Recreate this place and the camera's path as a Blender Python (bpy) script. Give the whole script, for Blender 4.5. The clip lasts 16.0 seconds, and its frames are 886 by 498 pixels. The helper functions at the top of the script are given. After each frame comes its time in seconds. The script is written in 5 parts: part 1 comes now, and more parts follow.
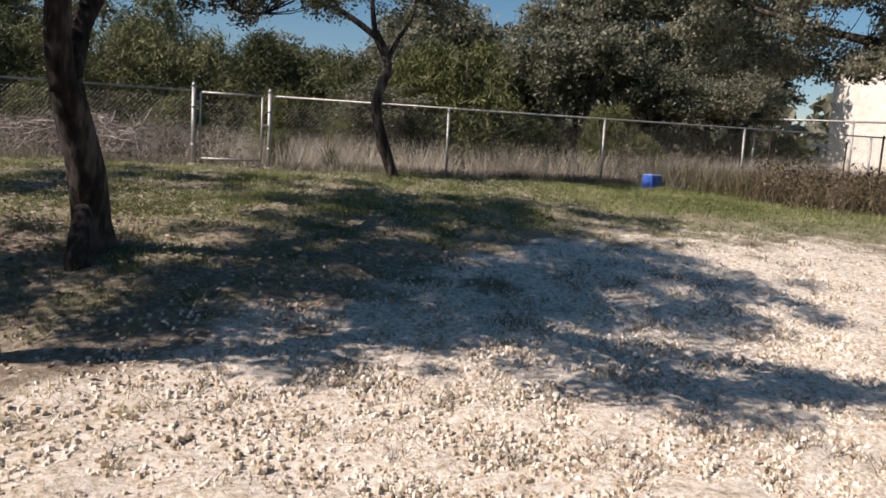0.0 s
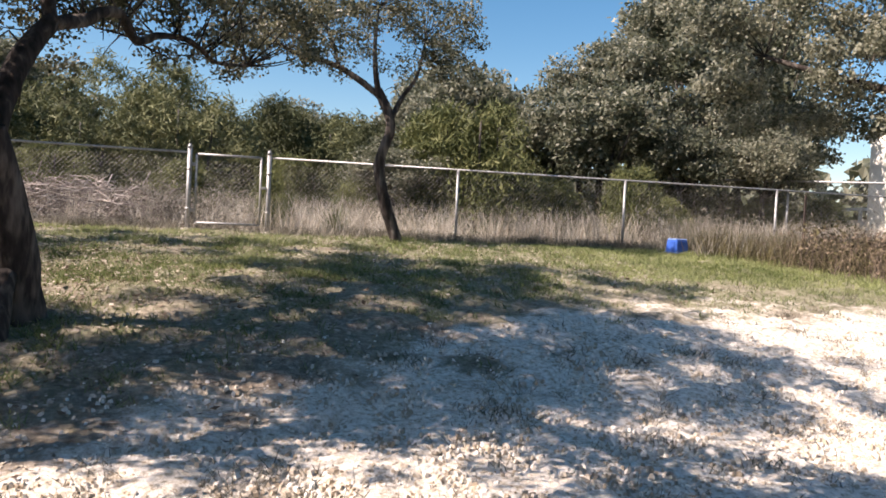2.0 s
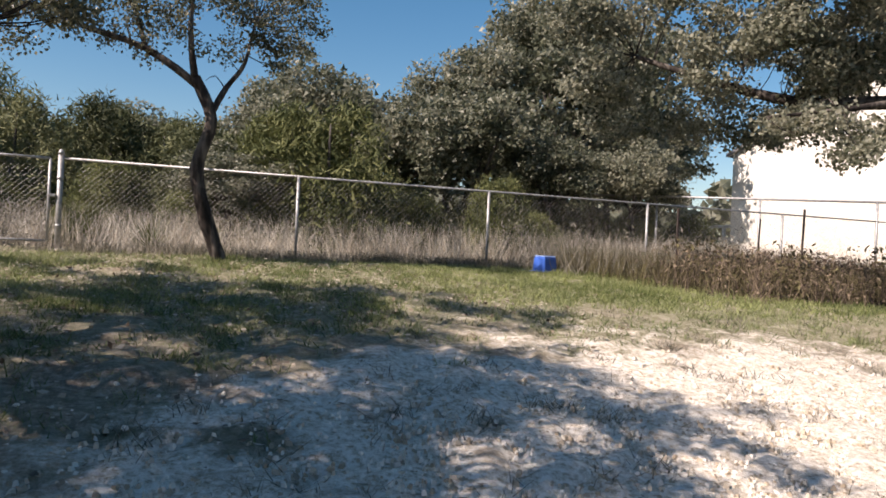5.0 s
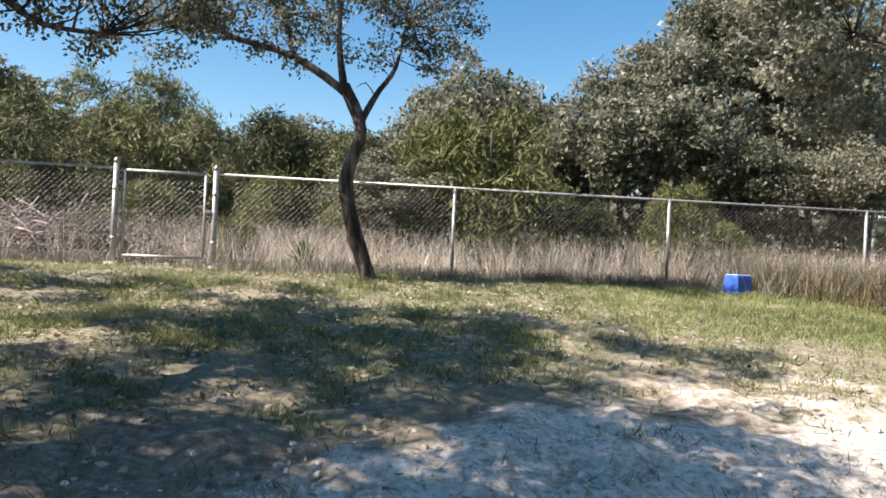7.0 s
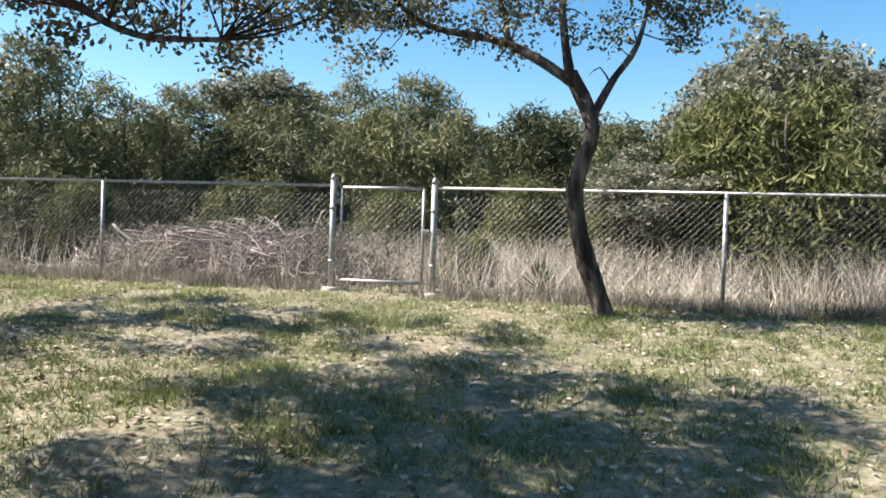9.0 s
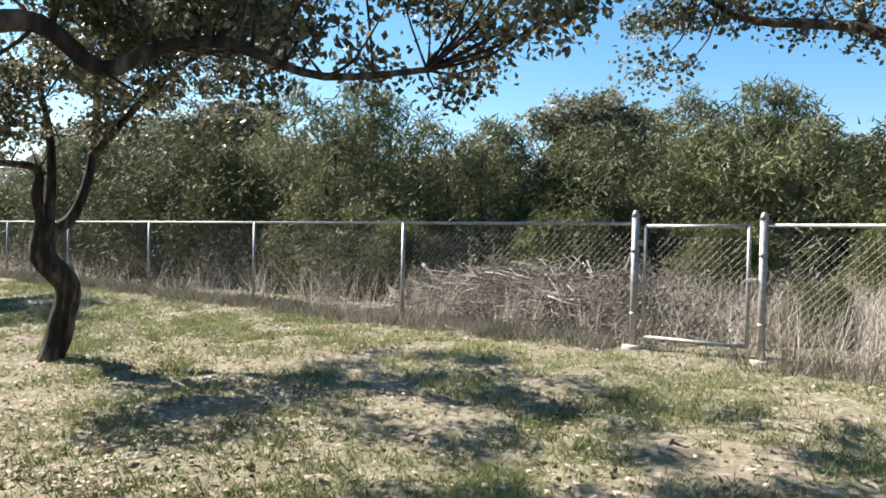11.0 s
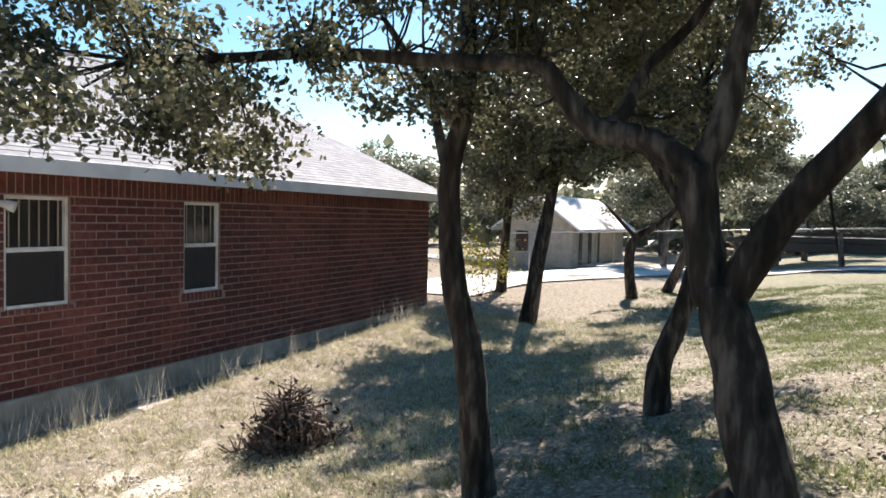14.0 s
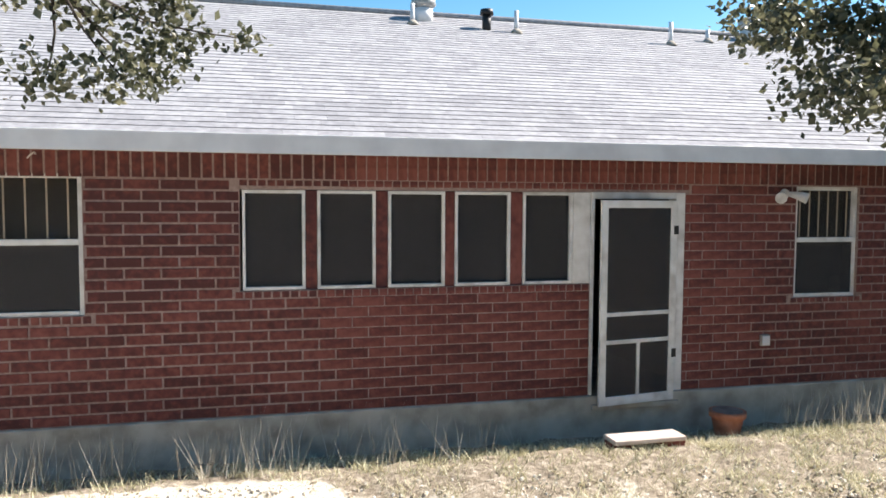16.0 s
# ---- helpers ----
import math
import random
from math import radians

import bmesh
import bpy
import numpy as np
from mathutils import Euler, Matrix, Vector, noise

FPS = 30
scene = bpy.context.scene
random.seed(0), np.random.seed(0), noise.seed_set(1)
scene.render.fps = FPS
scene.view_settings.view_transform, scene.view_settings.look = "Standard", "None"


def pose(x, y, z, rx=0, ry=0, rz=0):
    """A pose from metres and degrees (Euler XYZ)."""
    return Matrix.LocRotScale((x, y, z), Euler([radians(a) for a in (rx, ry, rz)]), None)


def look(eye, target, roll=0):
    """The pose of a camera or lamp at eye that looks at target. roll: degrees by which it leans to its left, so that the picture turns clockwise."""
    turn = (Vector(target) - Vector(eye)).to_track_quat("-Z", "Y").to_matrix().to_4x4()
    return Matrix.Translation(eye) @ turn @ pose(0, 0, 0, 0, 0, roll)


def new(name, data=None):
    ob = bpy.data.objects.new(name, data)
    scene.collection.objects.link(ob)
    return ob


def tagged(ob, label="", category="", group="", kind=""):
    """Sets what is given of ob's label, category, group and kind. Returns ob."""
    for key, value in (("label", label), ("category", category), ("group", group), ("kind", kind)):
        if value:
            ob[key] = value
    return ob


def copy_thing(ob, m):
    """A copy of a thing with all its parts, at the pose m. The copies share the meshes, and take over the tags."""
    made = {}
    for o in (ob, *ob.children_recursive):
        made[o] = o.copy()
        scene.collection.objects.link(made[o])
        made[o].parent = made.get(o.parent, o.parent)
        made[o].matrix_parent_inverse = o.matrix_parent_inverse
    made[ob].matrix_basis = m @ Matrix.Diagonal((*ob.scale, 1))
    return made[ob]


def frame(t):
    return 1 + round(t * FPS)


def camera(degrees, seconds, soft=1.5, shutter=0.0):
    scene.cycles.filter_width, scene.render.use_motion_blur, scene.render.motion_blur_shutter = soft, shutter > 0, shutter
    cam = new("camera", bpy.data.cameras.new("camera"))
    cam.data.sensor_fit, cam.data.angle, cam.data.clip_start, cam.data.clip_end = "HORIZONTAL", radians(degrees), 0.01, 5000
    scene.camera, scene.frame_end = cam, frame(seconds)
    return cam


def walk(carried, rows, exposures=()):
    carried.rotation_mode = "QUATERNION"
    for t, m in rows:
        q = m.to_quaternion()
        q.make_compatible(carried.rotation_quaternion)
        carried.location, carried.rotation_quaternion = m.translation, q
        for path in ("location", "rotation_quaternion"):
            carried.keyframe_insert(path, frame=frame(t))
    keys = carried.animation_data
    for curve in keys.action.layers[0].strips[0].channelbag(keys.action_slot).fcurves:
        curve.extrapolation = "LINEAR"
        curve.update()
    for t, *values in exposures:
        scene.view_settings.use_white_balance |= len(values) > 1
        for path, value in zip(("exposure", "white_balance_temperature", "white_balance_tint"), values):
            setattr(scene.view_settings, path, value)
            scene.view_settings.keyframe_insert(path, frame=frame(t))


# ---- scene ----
cam = camera(60.0, 16.0, soft=1.7)
# seconds, x, y, z, pitch, roll, yaw
ROWS = [
    (0.0, -0.776, 0.040, 1.311, -6.43, -2.85, -14.82),
    (0.5, -0.761, 0.334, 1.282, -3.26, -3.00, -16.43),
    (1.0, -0.677, 0.645, 1.231, -0.19, -2.59, -15.80),
    (1.5, -0.400, 0.713, 1.230, -0.40, -2.51, -13.72),
    (2.0, -0.153, 0.826, 1.253, -1.45, -2.70, -12.45),
    (2.5, 0.009, 0.978, 1.229, -1.44, -2.98, -12.94),
    (3.0, 0.244, 0.982, 1.203, -0.72, -3.24, -15.81),
    (5.5, 0.892, 2.751, 1.266, 0.44, -2.52, -21.62),
    (6.0, 1.023, 3.018, 1.310, 0.20, -2.73, -17.88),
    (6.5, 1.180, 3.203, 1.336, 0.32, -2.71, -13.14),
    (7.0, 1.252, 3.391, 1.379, 0.39, -2.60, -8.57),
    (7.5, 1.402, 3.753, 1.480, -0.32, -2.36, -3.51),
    (8.0, 1.706, 4.138, 1.602, -1.13, -2.04, 2.65),
    (10.5, 2.107, 6.612, 2.010, -0.58, -1.72, 31.86),
    (11.0, 2.019, 6.725, 2.096, -0.56, -1.31, 40.11),
    (11.5, 1.991, 6.929, 2.143, -0.47, -1.60, 50.71),
    (12.0, 1.979, 6.951, 2.130, -0.07, -1.67, 61.78),
    (12.5, 2.007, 7.002, 2.094, 0.11, -1.51, 74.19),
    (13.0, 1.913, 7.065, 2.115, -0.34, -1.90, 87.37),
    (13.5, 1.947, 7.117, 2.129, -1.04, -1.72, 102.04),
    (14.0, 2.109, 7.121, 2.136, -2.31, -1.24, 116.89),
    (14.5, 2.080, 6.990, 2.096, -2.90, -0.90, 130.52),
    (15.0, 2.030, 6.830, 2.110, -3.62, -0.60, 144.50),
    (15.5, 2.130, 6.924, 2.107, -3.66, -0.45, 158.35),
    (16.0, 2.377, 6.959, 2.106, -3.60, -0.32, 169.36),
]
walk(cam, [(t, pose(x, y, z, 90 + pitch, roll, yaw)) for t, x, y, z, pitch, roll, yaw in ROWS],
     exposures=[(0.0, 0.3, 7250, 23), (0.5, 0.3, 7250, 23), (1.0, 0.5, 7250, 23), (1.5, 0.95, 7250, 23), (2.0, 1.14, 7300, 26), (2.5, 0.94, 7300, 26), (3.0, 0.8, 7300, 25),
                (5.5, 0.8, 7300, 25), (6.0, 1.1, 7300, 25), (7.0, 1.34, 7100, 22), (8.0, 1.52, 6900, 19), (11.0, 1.4, 6900, 17), (13.0, 1.24, 6900, 17), (14.0, 1.34, 6900, 15), (14.5, 1.46, 6900, 15), (15.0, 1.38, 6800, 14), (16.0, 1.42, 6800, 13)])

# ---- daylight: a low clear winter sun over the house's far end ----
SUN_ELEV, SUN_ANGLE = radians(42), radians(9.5)
to_sun = Vector((-math.cos(SUN_ANGLE) * math.cos(SUN_ELEV), -math.sin(SUN_ANGLE) * math.cos(SUN_ELEV), math.sin(SUN_ELEV)))
sun = new("sun", bpy.data.lights.new("sun", "SUN"))
sun.data.energy, sun.data.angle, sun.data.color = 5.0, radians(0.53), (1.0, 0.965, 0.92)
sun.matrix_world = look(to_sun * 60, (0, 0, 0))
world = bpy.data.worlds.new("sky")
scene.world = world
world.use_nodes = True
wn = world.node_tree
sky = wn.nodes.new("ShaderNodeTexSky")
sky.sky_type, sky.sun_disc = "NISHITA", False
sky.sun_elevation, sky.sun_rotation = SUN_ELEV, math.atan2(to_sun.x, to_sun.y) % (2 * math.pi)
sky.air_density, sky.dust_density, sky.ozone_density = 1.0, 0.4, 1.6
bg = wn.nodes["Background"]
bg.inputs["Strength"].default_value = 0.076
clear_air = wn.nodes.new("ShaderNodeHueSaturation")
clear_air.inputs["Hue"].default_value, clear_air.inputs["Saturation"].default_value = 0.49, 1.38
wn.links.new(sky.outputs[0], clear_air.inputs["Color"])
wn.links.new(clear_air.outputs[0], bg.inputs["Color"])

# ---- materials ----
def material(name, colors, scale=8.0, rough=0.85, bump=0.2, metal=0.0, detail=6.0, rnd=0.0, island=0.0, trans=0.0, big=0.0, spec=0.3, alpha=1.0, stretch=None):
    """A surface in two to four colours mixed by noise at two scales, with fine relief."""
    m = bpy.data.materials.new(name)
    m.use_nodes = True
    nt = m.node_tree
    n, l = nt.nodes, nt.links
    b = n["Principled BSDF"]
    b.inputs["Roughness"].default_value, b.inputs["Metallic"].default_value = rough, metal
    b.inputs["Specular IOR Level"].default_value = spec
    co = n.new("ShaderNodeTexCoord")
    src = co.outputs["Object"]
    if stretch:
        mp = n.new("ShaderNodeMapping")
        mp.inputs["Scale"].default_value = stretch
        l.new(src, mp.inputs[0])
        src = mp.outputs[0]
    no = n.new("ShaderNodeTexNoise")
    no.inputs["Scale"].default_value, no.inputs["Detail"].default_value = scale, detail
    l.new(src, no.inputs["Vector"])
    fac = no.outputs["Fac"]
    if big:
        nb = n.new("ShaderNodeTexNoise")
        nb.inputs["Scale"].default_value, nb.inputs["Detail"].default_value = scale * big, 3
        l.new(src, nb.inputs["Vector"])
        ad = n.new("ShaderNodeMath")
        ad.operation = "MULTIPLY_ADD"
        l.new(nb.outputs["Fac"], ad.inputs[0])
        ad.inputs[1].default_value = 0.8
        l.new(fac, ad.inputs[2])
        sb = n.new("ShaderNodeMath")
        sb.operation = "SUBTRACT"
        l.new(ad.outputs[0], sb.inputs[0])
        sb.inputs[1].default_value = 0.4
        fac = sb.outputs[0]
    for amount, node, out in ((rnd, "ShaderNodeObjectInfo", "Random"), (island, "ShaderNodeNewGeometry", "Random Per Island")):
        if amount:
            r = n.new(node)
            mu = n.new("ShaderNodeMath")
            mu.operation = "MULTIPLY_ADD"
            l.new(r.outputs[out], mu.inputs[0])
            mu.inputs[1].default_value = amount
            l.new(fac, mu.inputs[2])
            su = n.new("ShaderNodeMath")
            su.operation = "SUBTRACT"
            l.new(mu.outputs[0], su.inputs[0])
            su.inputs[1].default_value = amount / 2
            fac = su.outputs[0]
    ra = n.new("ShaderNodeValToRGB")
    el = ra.color_ramp.elements
    while len(el) < len(colors):
        el.new(0.5)
    for i, c in enumerate(colors):
        el[i].position = 0.28 + 0.44 * i / max(1, len(colors) - 1)
        el[i].color = (*c, 1)
    l.new(fac, ra.inputs[0])
    l.new(ra.outputs[0], b.inputs["Base Color"])
    if bump:
        bp = n.new("ShaderNodeBump")
        bp.inputs["Strength"].default_value, bp.inputs["Distance"].default_value = bump, 0.02
        l.new(no.outputs["Fac"], bp.inputs["Height"])
        l.new(bp.outputs[0], b.inputs["Normal"])
    if trans:
        tr = n.new("ShaderNodeBsdfTranslucent")
        l.new(ra.outputs[0], tr.inputs[0])
        mx = n.new("ShaderNodeMixShader")
        mx.inputs[0].default_value = trans
        l.new(b.outputs[0], mx.inputs[1])
        l.new(tr.outputs[0], mx.inputs[2])
        l.new(mx.outputs[0], n["Material Output"].inputs[0])
    if alpha < 1:
        tp = n.new("ShaderNodeBsdfTransparent")
        mx = n.new("ShaderNodeMixShader")
        mx.inputs[0].default_value = alpha
        l.new(tp.outputs[0], mx.inputs[1])
        l.new(b.outputs[0], mx.inputs[2])
        l.new(mx.outputs[0], n["Material Output"].inputs[0])
    return m


BARK = material("bark", [(0.012, 0.01, 0.008), (0.04, 0.032, 0.027), (0.14, 0.12, 0.1)], 16, 0.95, 1.0, stretch=(1, 1, 0.25), big=0.2)
BARK_GREY = material("bark_grey", [(0.03, 0.026, 0.022), (0.085, 0.074, 0.065), (0.2, 0.185, 0.165)], 9, 0.95, 0.8, stretch=(1, 1, 0.25), big=0.2)
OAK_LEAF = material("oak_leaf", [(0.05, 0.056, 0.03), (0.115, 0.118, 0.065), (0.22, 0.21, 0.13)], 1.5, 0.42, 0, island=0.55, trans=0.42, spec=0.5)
# paler copy of the oak leaf, sunlit brightness of the crowns put into its colour
OAK_PALE = material("oak_leaf_pale", [(0.075, 0.087, 0.052), (0.165, 0.175, 0.115), (0.3, 0.297, 0.215)], 1.0, 0.5, 0, island=0.55, trans=0.42, rnd=0.25, spec=0.4)
CEDAR = material("cedar_leaf", [(0.05, 0.06, 0.026), (0.105, 0.118, 0.05), (0.19, 0.195, 0.09)], 1.2, 0.7, 0, island=0.4, trans=0.2, rnd=0.35)
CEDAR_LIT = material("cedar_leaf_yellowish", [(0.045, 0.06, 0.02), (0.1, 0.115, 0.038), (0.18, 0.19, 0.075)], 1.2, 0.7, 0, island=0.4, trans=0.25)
BRUSH_LEAF = material("grey_brush", [(0.09, 0.085, 0.06), (0.18, 0.165, 0.125), (0.32, 0.295, 0.24)], 1.2, 0.8, 0, island=0.6, trans=0.2)
WEED_LEAF = material("weed_leaf", [(0.05, 0.045, 0.025), (0.1, 0.085, 0.045), (0.17, 0.15, 0.07)], 3, 0.8, 0, island=0.6, trans=0.2)
YELLOW_LEAF = material("yellow_leaf", [(0.2, 0.2, 0.03), (0.38, 0.35, 0.06), (0.5, 0.45, 0.12)], 3, 0.7, 0, island=0.5, trans=0.3)
GRASS = material("grass_blade", [(0.09, 0.125, 0.04), (0.175, 0.21, 0.085), (0.31, 0.32, 0.18)], 0.5, 0.75, 0, island=0.5, trans=0.3)
GREEN = material("green_grass_blade", [(0.085, 0.11, 0.035), (0.19, 0.225, 0.078), (0.34, 0.37, 0.155)], 0.5, 0.75, 0, island=0.5, trans=0.3)
STALK = material("withered_stalk", [(0.06, 0.045, 0.035), (0.13, 0.1, 0.075), (0.26, 0.2, 0.14)], 3, 0.85, 0, island=0.7, trans=0.15)
DRY = material("dry_grass_blade", [(0.36, 0.335, 0.2), (0.55, 0.515, 0.34), (0.72, 0.68, 0.5)], 0.6, 0.8, 0, island=0.5, trans=0.25)
STRAW = material("bleached_grass_blade", [(0.32, 0.28, 0.22), (0.52, 0.475, 0.39), (0.7, 0.66, 0.57)], 0.6, 0.8, 0, island=0.5, trans=0.3)
LITTER = material("fallen_leaf", [(0.13, 0.09, 0.06), (0.28, 0.215, 0.15), (0.5, 0.44, 0.35)], 2, 0.7, 0, island=0.8, trans=0.1)
TWIG = material("dead_twig", [(0.12, 0.097, 0.082), (0.24, 0.205, 0.18), (0.4, 0.36, 0.32)], 5, 0.9, 0.2, island=0.6)
ROOTY = material("cut_brush", [(0.05, 0.035, 0.028), (0.12, 0.085, 0.068), (0.24, 0.18, 0.15)], 5, 0.95, 0.2, island=0.6)
STONE = material("white_gravel", [(0.4, 0.33, 0.24), (0.62, 0.55, 0.44), (0.8, 0.75, 0.66)], 4, 0.95, 0.3, island=0.7)
GALV = material("galvanised_steel", [(0.24, 0.24, 0.24), (0.36, 0.36, 0.35), (0.48, 0.48, 0.46)], 20, 0.5, 0.05, metal=0.5)
WIRE = material("chain_link_wire", [(0.09, 0.09, 0.09), (0.15, 0.15, 0.148), (0.22, 0.22, 0.215)], 20, 0.55, 0, metal=0.4)
IRON = material("rusty_post", [(0.03, 0.025, 0.022), (0.06, 0.045, 0.038), (0.1, 0.07, 0.055)], 12, 0.8, 0.2)
BRICK = material("red_brick", [(0.085, 0.03, 0.027), (0.155, 0.048, 0.04), (0.22, 0.075, 0.06)], 14, 0.9, 0.35, rnd=0.3, island=0.3, big=0.05)
MORTAR = material("mortar", [(0.22, 0.15, 0.13), (0.3, 0.215, 0.19), (0.37, 0.275, 0.245)], 25, 0.95, 0.4, big=0.05)
SLAB = material("concrete_slab", [(0.28, 0.245, 0.2), (0.4, 0.36, 0.3), (0.5, 0.46, 0.39)], 5, 0.92, 0.35, big=0.2)
PAVE = material("driveway_concrete", [(0.55, 0.52, 0.47), (0.66, 0.63, 0.58), (0.75, 0.72, 0.67)], 3, 0.9, 0.2, big=0.2)
SHINGLE = material("asphalt_shingle", [(0.225, 0.225, 0.235), (0.285, 0.285, 0.295), (0.35, 0.35, 0.355)], 12, 0.95, 0.3, rnd=0.3, island=0.3)
ROOF_DECK = material("roof_felt", [(0.1, 0.1, 0.1), (0.15, 0.15, 0.15)], 10, 0.95, 0.2)
PAINT = material("white_paint", [(0.5, 0.48, 0.45), (0.68, 0.66, 0.63), (0.78, 0.77, 0.75)], 6, 0.6, 0.08, big=0.2)
FASCIA = material("fascia_paint", [(0.6, 0.59, 0.585), (0.7, 0.69, 0.68), (0.77, 0.76, 0.75)], 3, 0.6, 0.08, big=0.2)
SCREEN = material("insect_screen", [(0.034, 0.031, 0.031), (0.05, 0.046, 0.046)], 200, 0.7, 0, alpha=0.75)
PANE = material("window_glass", [(0.012, 0.013, 0.016), (0.02, 0.02, 0.024)], 1, 0.06, 0, spec=0.6, alpha=0.5)
BLIND = material("curtain", [(0.3, 0.23, 0.17), (0.46, 0.37, 0.28)], 3, 0.9, 0.1, stretch=(4, 4, 0.4))
# dark tone that puts the dimness indoors into the wall colour
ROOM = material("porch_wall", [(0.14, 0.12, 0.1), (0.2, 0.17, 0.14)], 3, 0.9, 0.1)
BLACK = material("black_metal", [(0.015, 0.015, 0.016), (0.03, 0.03, 0.03)], 20, 0.5, 0.1)
RUBBER = material("tyre_rubber", [(0.012, 0.012, 0.012), (0.03, 0.03, 0.03)], 20, 0.85, 0.2)
BLUE = material("blue_plastic", [(0.03, 0.1, 0.4), (0.045, 0.14, 0.5), (0.09, 0.2, 0.58)], 4, 0.4, 0.05)
BLUE_LID = material("pale_blue_plastic", [(0.25, 0.42, 0.8), (0.4, 0.55, 0.85)], 4, 0.45, 0.05)
TERRA = material("terracotta", [(0.3, 0.11, 0.06), (0.42, 0.17, 0.1), (0.5, 0.23, 0.15)], 9, 0.9, 0.25)
STEP = material("pale_board", [(0.42, 0.34, 0.29), (0.58, 0.48, 0.42), (0.68, 0.58, 0.52)], 6, 0.85, 0.2)
STUCCO = material("cream_stucco", [(0.62, 0.58, 0.5), (0.74, 0.7, 0.62), (0.8, 0.77, 0.7)], 6, 0.9, 0.3, big=0.1)
SIDING = material("white_siding", [(0.62, 0.63, 0.66), (0.74, 0.75, 0.77), (0.8, 0.81, 0.82)], 4, 0.7, 0.1, big=0.2)
BEIGE = material("beige_siding", [(0.36, 0.31, 0.24), (0.48, 0.42, 0.33), (0.56, 0.5, 0.4)], 4, 0.85, 0.2, big=0.2)
BLUE_DOOR = material("grey_blue_paint", [(0.1, 0.15, 0.2), (0.16, 0.22, 0.28)], 6, 0.6, 0.1)
HILL = material("far_hill", [(0.12, 0.11, 0.09), (0.2, 0.18, 0.15)], 0.2, 0.95, 0)


def ground_material():
    """Pale caliche gravel by the house, thin dry grass with bare soil, and greener grass towards the fence."""
    m = bpy.data.materials.new("yard_ground")
    m.use_nodes = True
    nt = m.node_tree
    n, l = nt.nodes, nt.links
    b = n["Principled BSDF"]
    b.inputs["Roughness"].default_value = 0.95
    b.inputs["Specular IOR Level"].default_value = 0.15
    co = n.new("ShaderNodeTexCoord").outputs["Object"]

    def noise_at(scale, detail=6, rough=0.6):
        x = n.new("ShaderNodeTexNoise")
        x.inputs["Scale"].default_value, x.inputs["Detail"].default_value, x.inputs["Roughness"].default_value = scale, detail, rough
        l.new(co, x.inputs["Vector"])
        return x.outputs["Fac"]

    def ramp(fac, stops):
        r = n.new("ShaderNodeValToRGB")
        e = r.color_ramp.elements
        while len(e) < len(stops):
            e.new(0.5)
        for i, (p, c) in enumerate(stops):
            e[i].position, e[i].color = p, (*c, 1)
        l.new(fac, r.inputs[0])
        return r.outputs[0]

    def mix(fac, a, c):
        x = n.new("ShaderNodeMix")
        x.data_type = "RGBA"
        l.new(fac, x.inputs["Factor"])
        l.new(a, x.inputs["A"])
        l.new(c, x.inputs["B"])
        return x.outputs["Result"]

    gravel = ramp(noise_at(22, 10, 0.75), [(0.34, (0.2, 0.155, 0.1)), (0.45, (0.56, 0.49, 0.38)), (0.58, (0.8, 0.75, 0.66))])
    soil = ramp(noise_at(16, 8, 0.75), [(0.3, (0.09, 0.07, 0.052)), (0.5, (0.26, 0.215, 0.16)), (0.68, (0.54, 0.48, 0.39))])
    grass = ramp(noise_at(12, 8, 0.75), [(0.3, (0.08, 0.09, 0.045)), (0.5, (0.225, 0.212, 0.13)), (0.7, (0.44, 0.4, 0.315))])
    at = n.new("ShaderNodeAttribute")
    at.attribute_name = "cover"
    sp = n.new("ShaderNodeSeparateColor")
    l.new(at.outputs["Color"], sp.inputs[0])

    def edge(value, scale, width):
        """A ragged edge where the painted cover fades out."""
        s = n.new("ShaderNodeMath")
        s.operation = "ADD"
        l.new(value, s.inputs[0])
        l.new(noise_at(scale, 8, 0.7), s.inputs[1])
        r = n.new("ShaderNodeMapRange")
        r.inputs["From Min"].default_value, r.inputs["From Max"].default_value = 1.0 - width, 1.0 + width
        l.new(s.outputs[0], r.inputs["Value"])
        return r.outputs["Result"]

    c = mix(edge(sp.outputs["Green"], 2.2, 0.14), soil, grass)
    c = mix(edge(sp.outputs["Red"], 3.0, 0.1), c, gravel)
    l.new(c, b.inputs["Base Color"])
    bp = n.new("ShaderNodeBump")
    bp.inputs["Strength"].default_value, bp.inputs["Distance"].default_value = 0.7, 0.03
    l.new(noise_at(30, 8, 0.7), bp.inputs["Height"])
    l.new(bp.outputs[0], b.inputs["Normal"])
    return m


GROUND = ground_material()

# ---- building helpers ----
rng = np.random.default_rng(7)


def part(name, data, mat, parent=None, label="", at=None):
    """Links a bmesh or a mesh as one object, under a thing or a part."""
    if isinstance(data, bmesh.types.BMesh):
        me = bpy.data.meshes.new(name)
        data.to_mesh(me)
        data.free()
    else:
        me = data
    if mat and not me.materials:
        me.materials.append(mat)
    ob = new(name, me)
    if at is not None:
        ob.matrix_basis = at
    if parent:
        ob.parent = parent
    if label:
        ob["label"] = label
    return ob


def thing(name, label, category, at=None, group="", kind=""):
    ob = new(name)
    ob.empty_display_size = 0.1
    if at is not None:
        ob.matrix_basis = at
    return tagged(ob, label, category, group, kind)


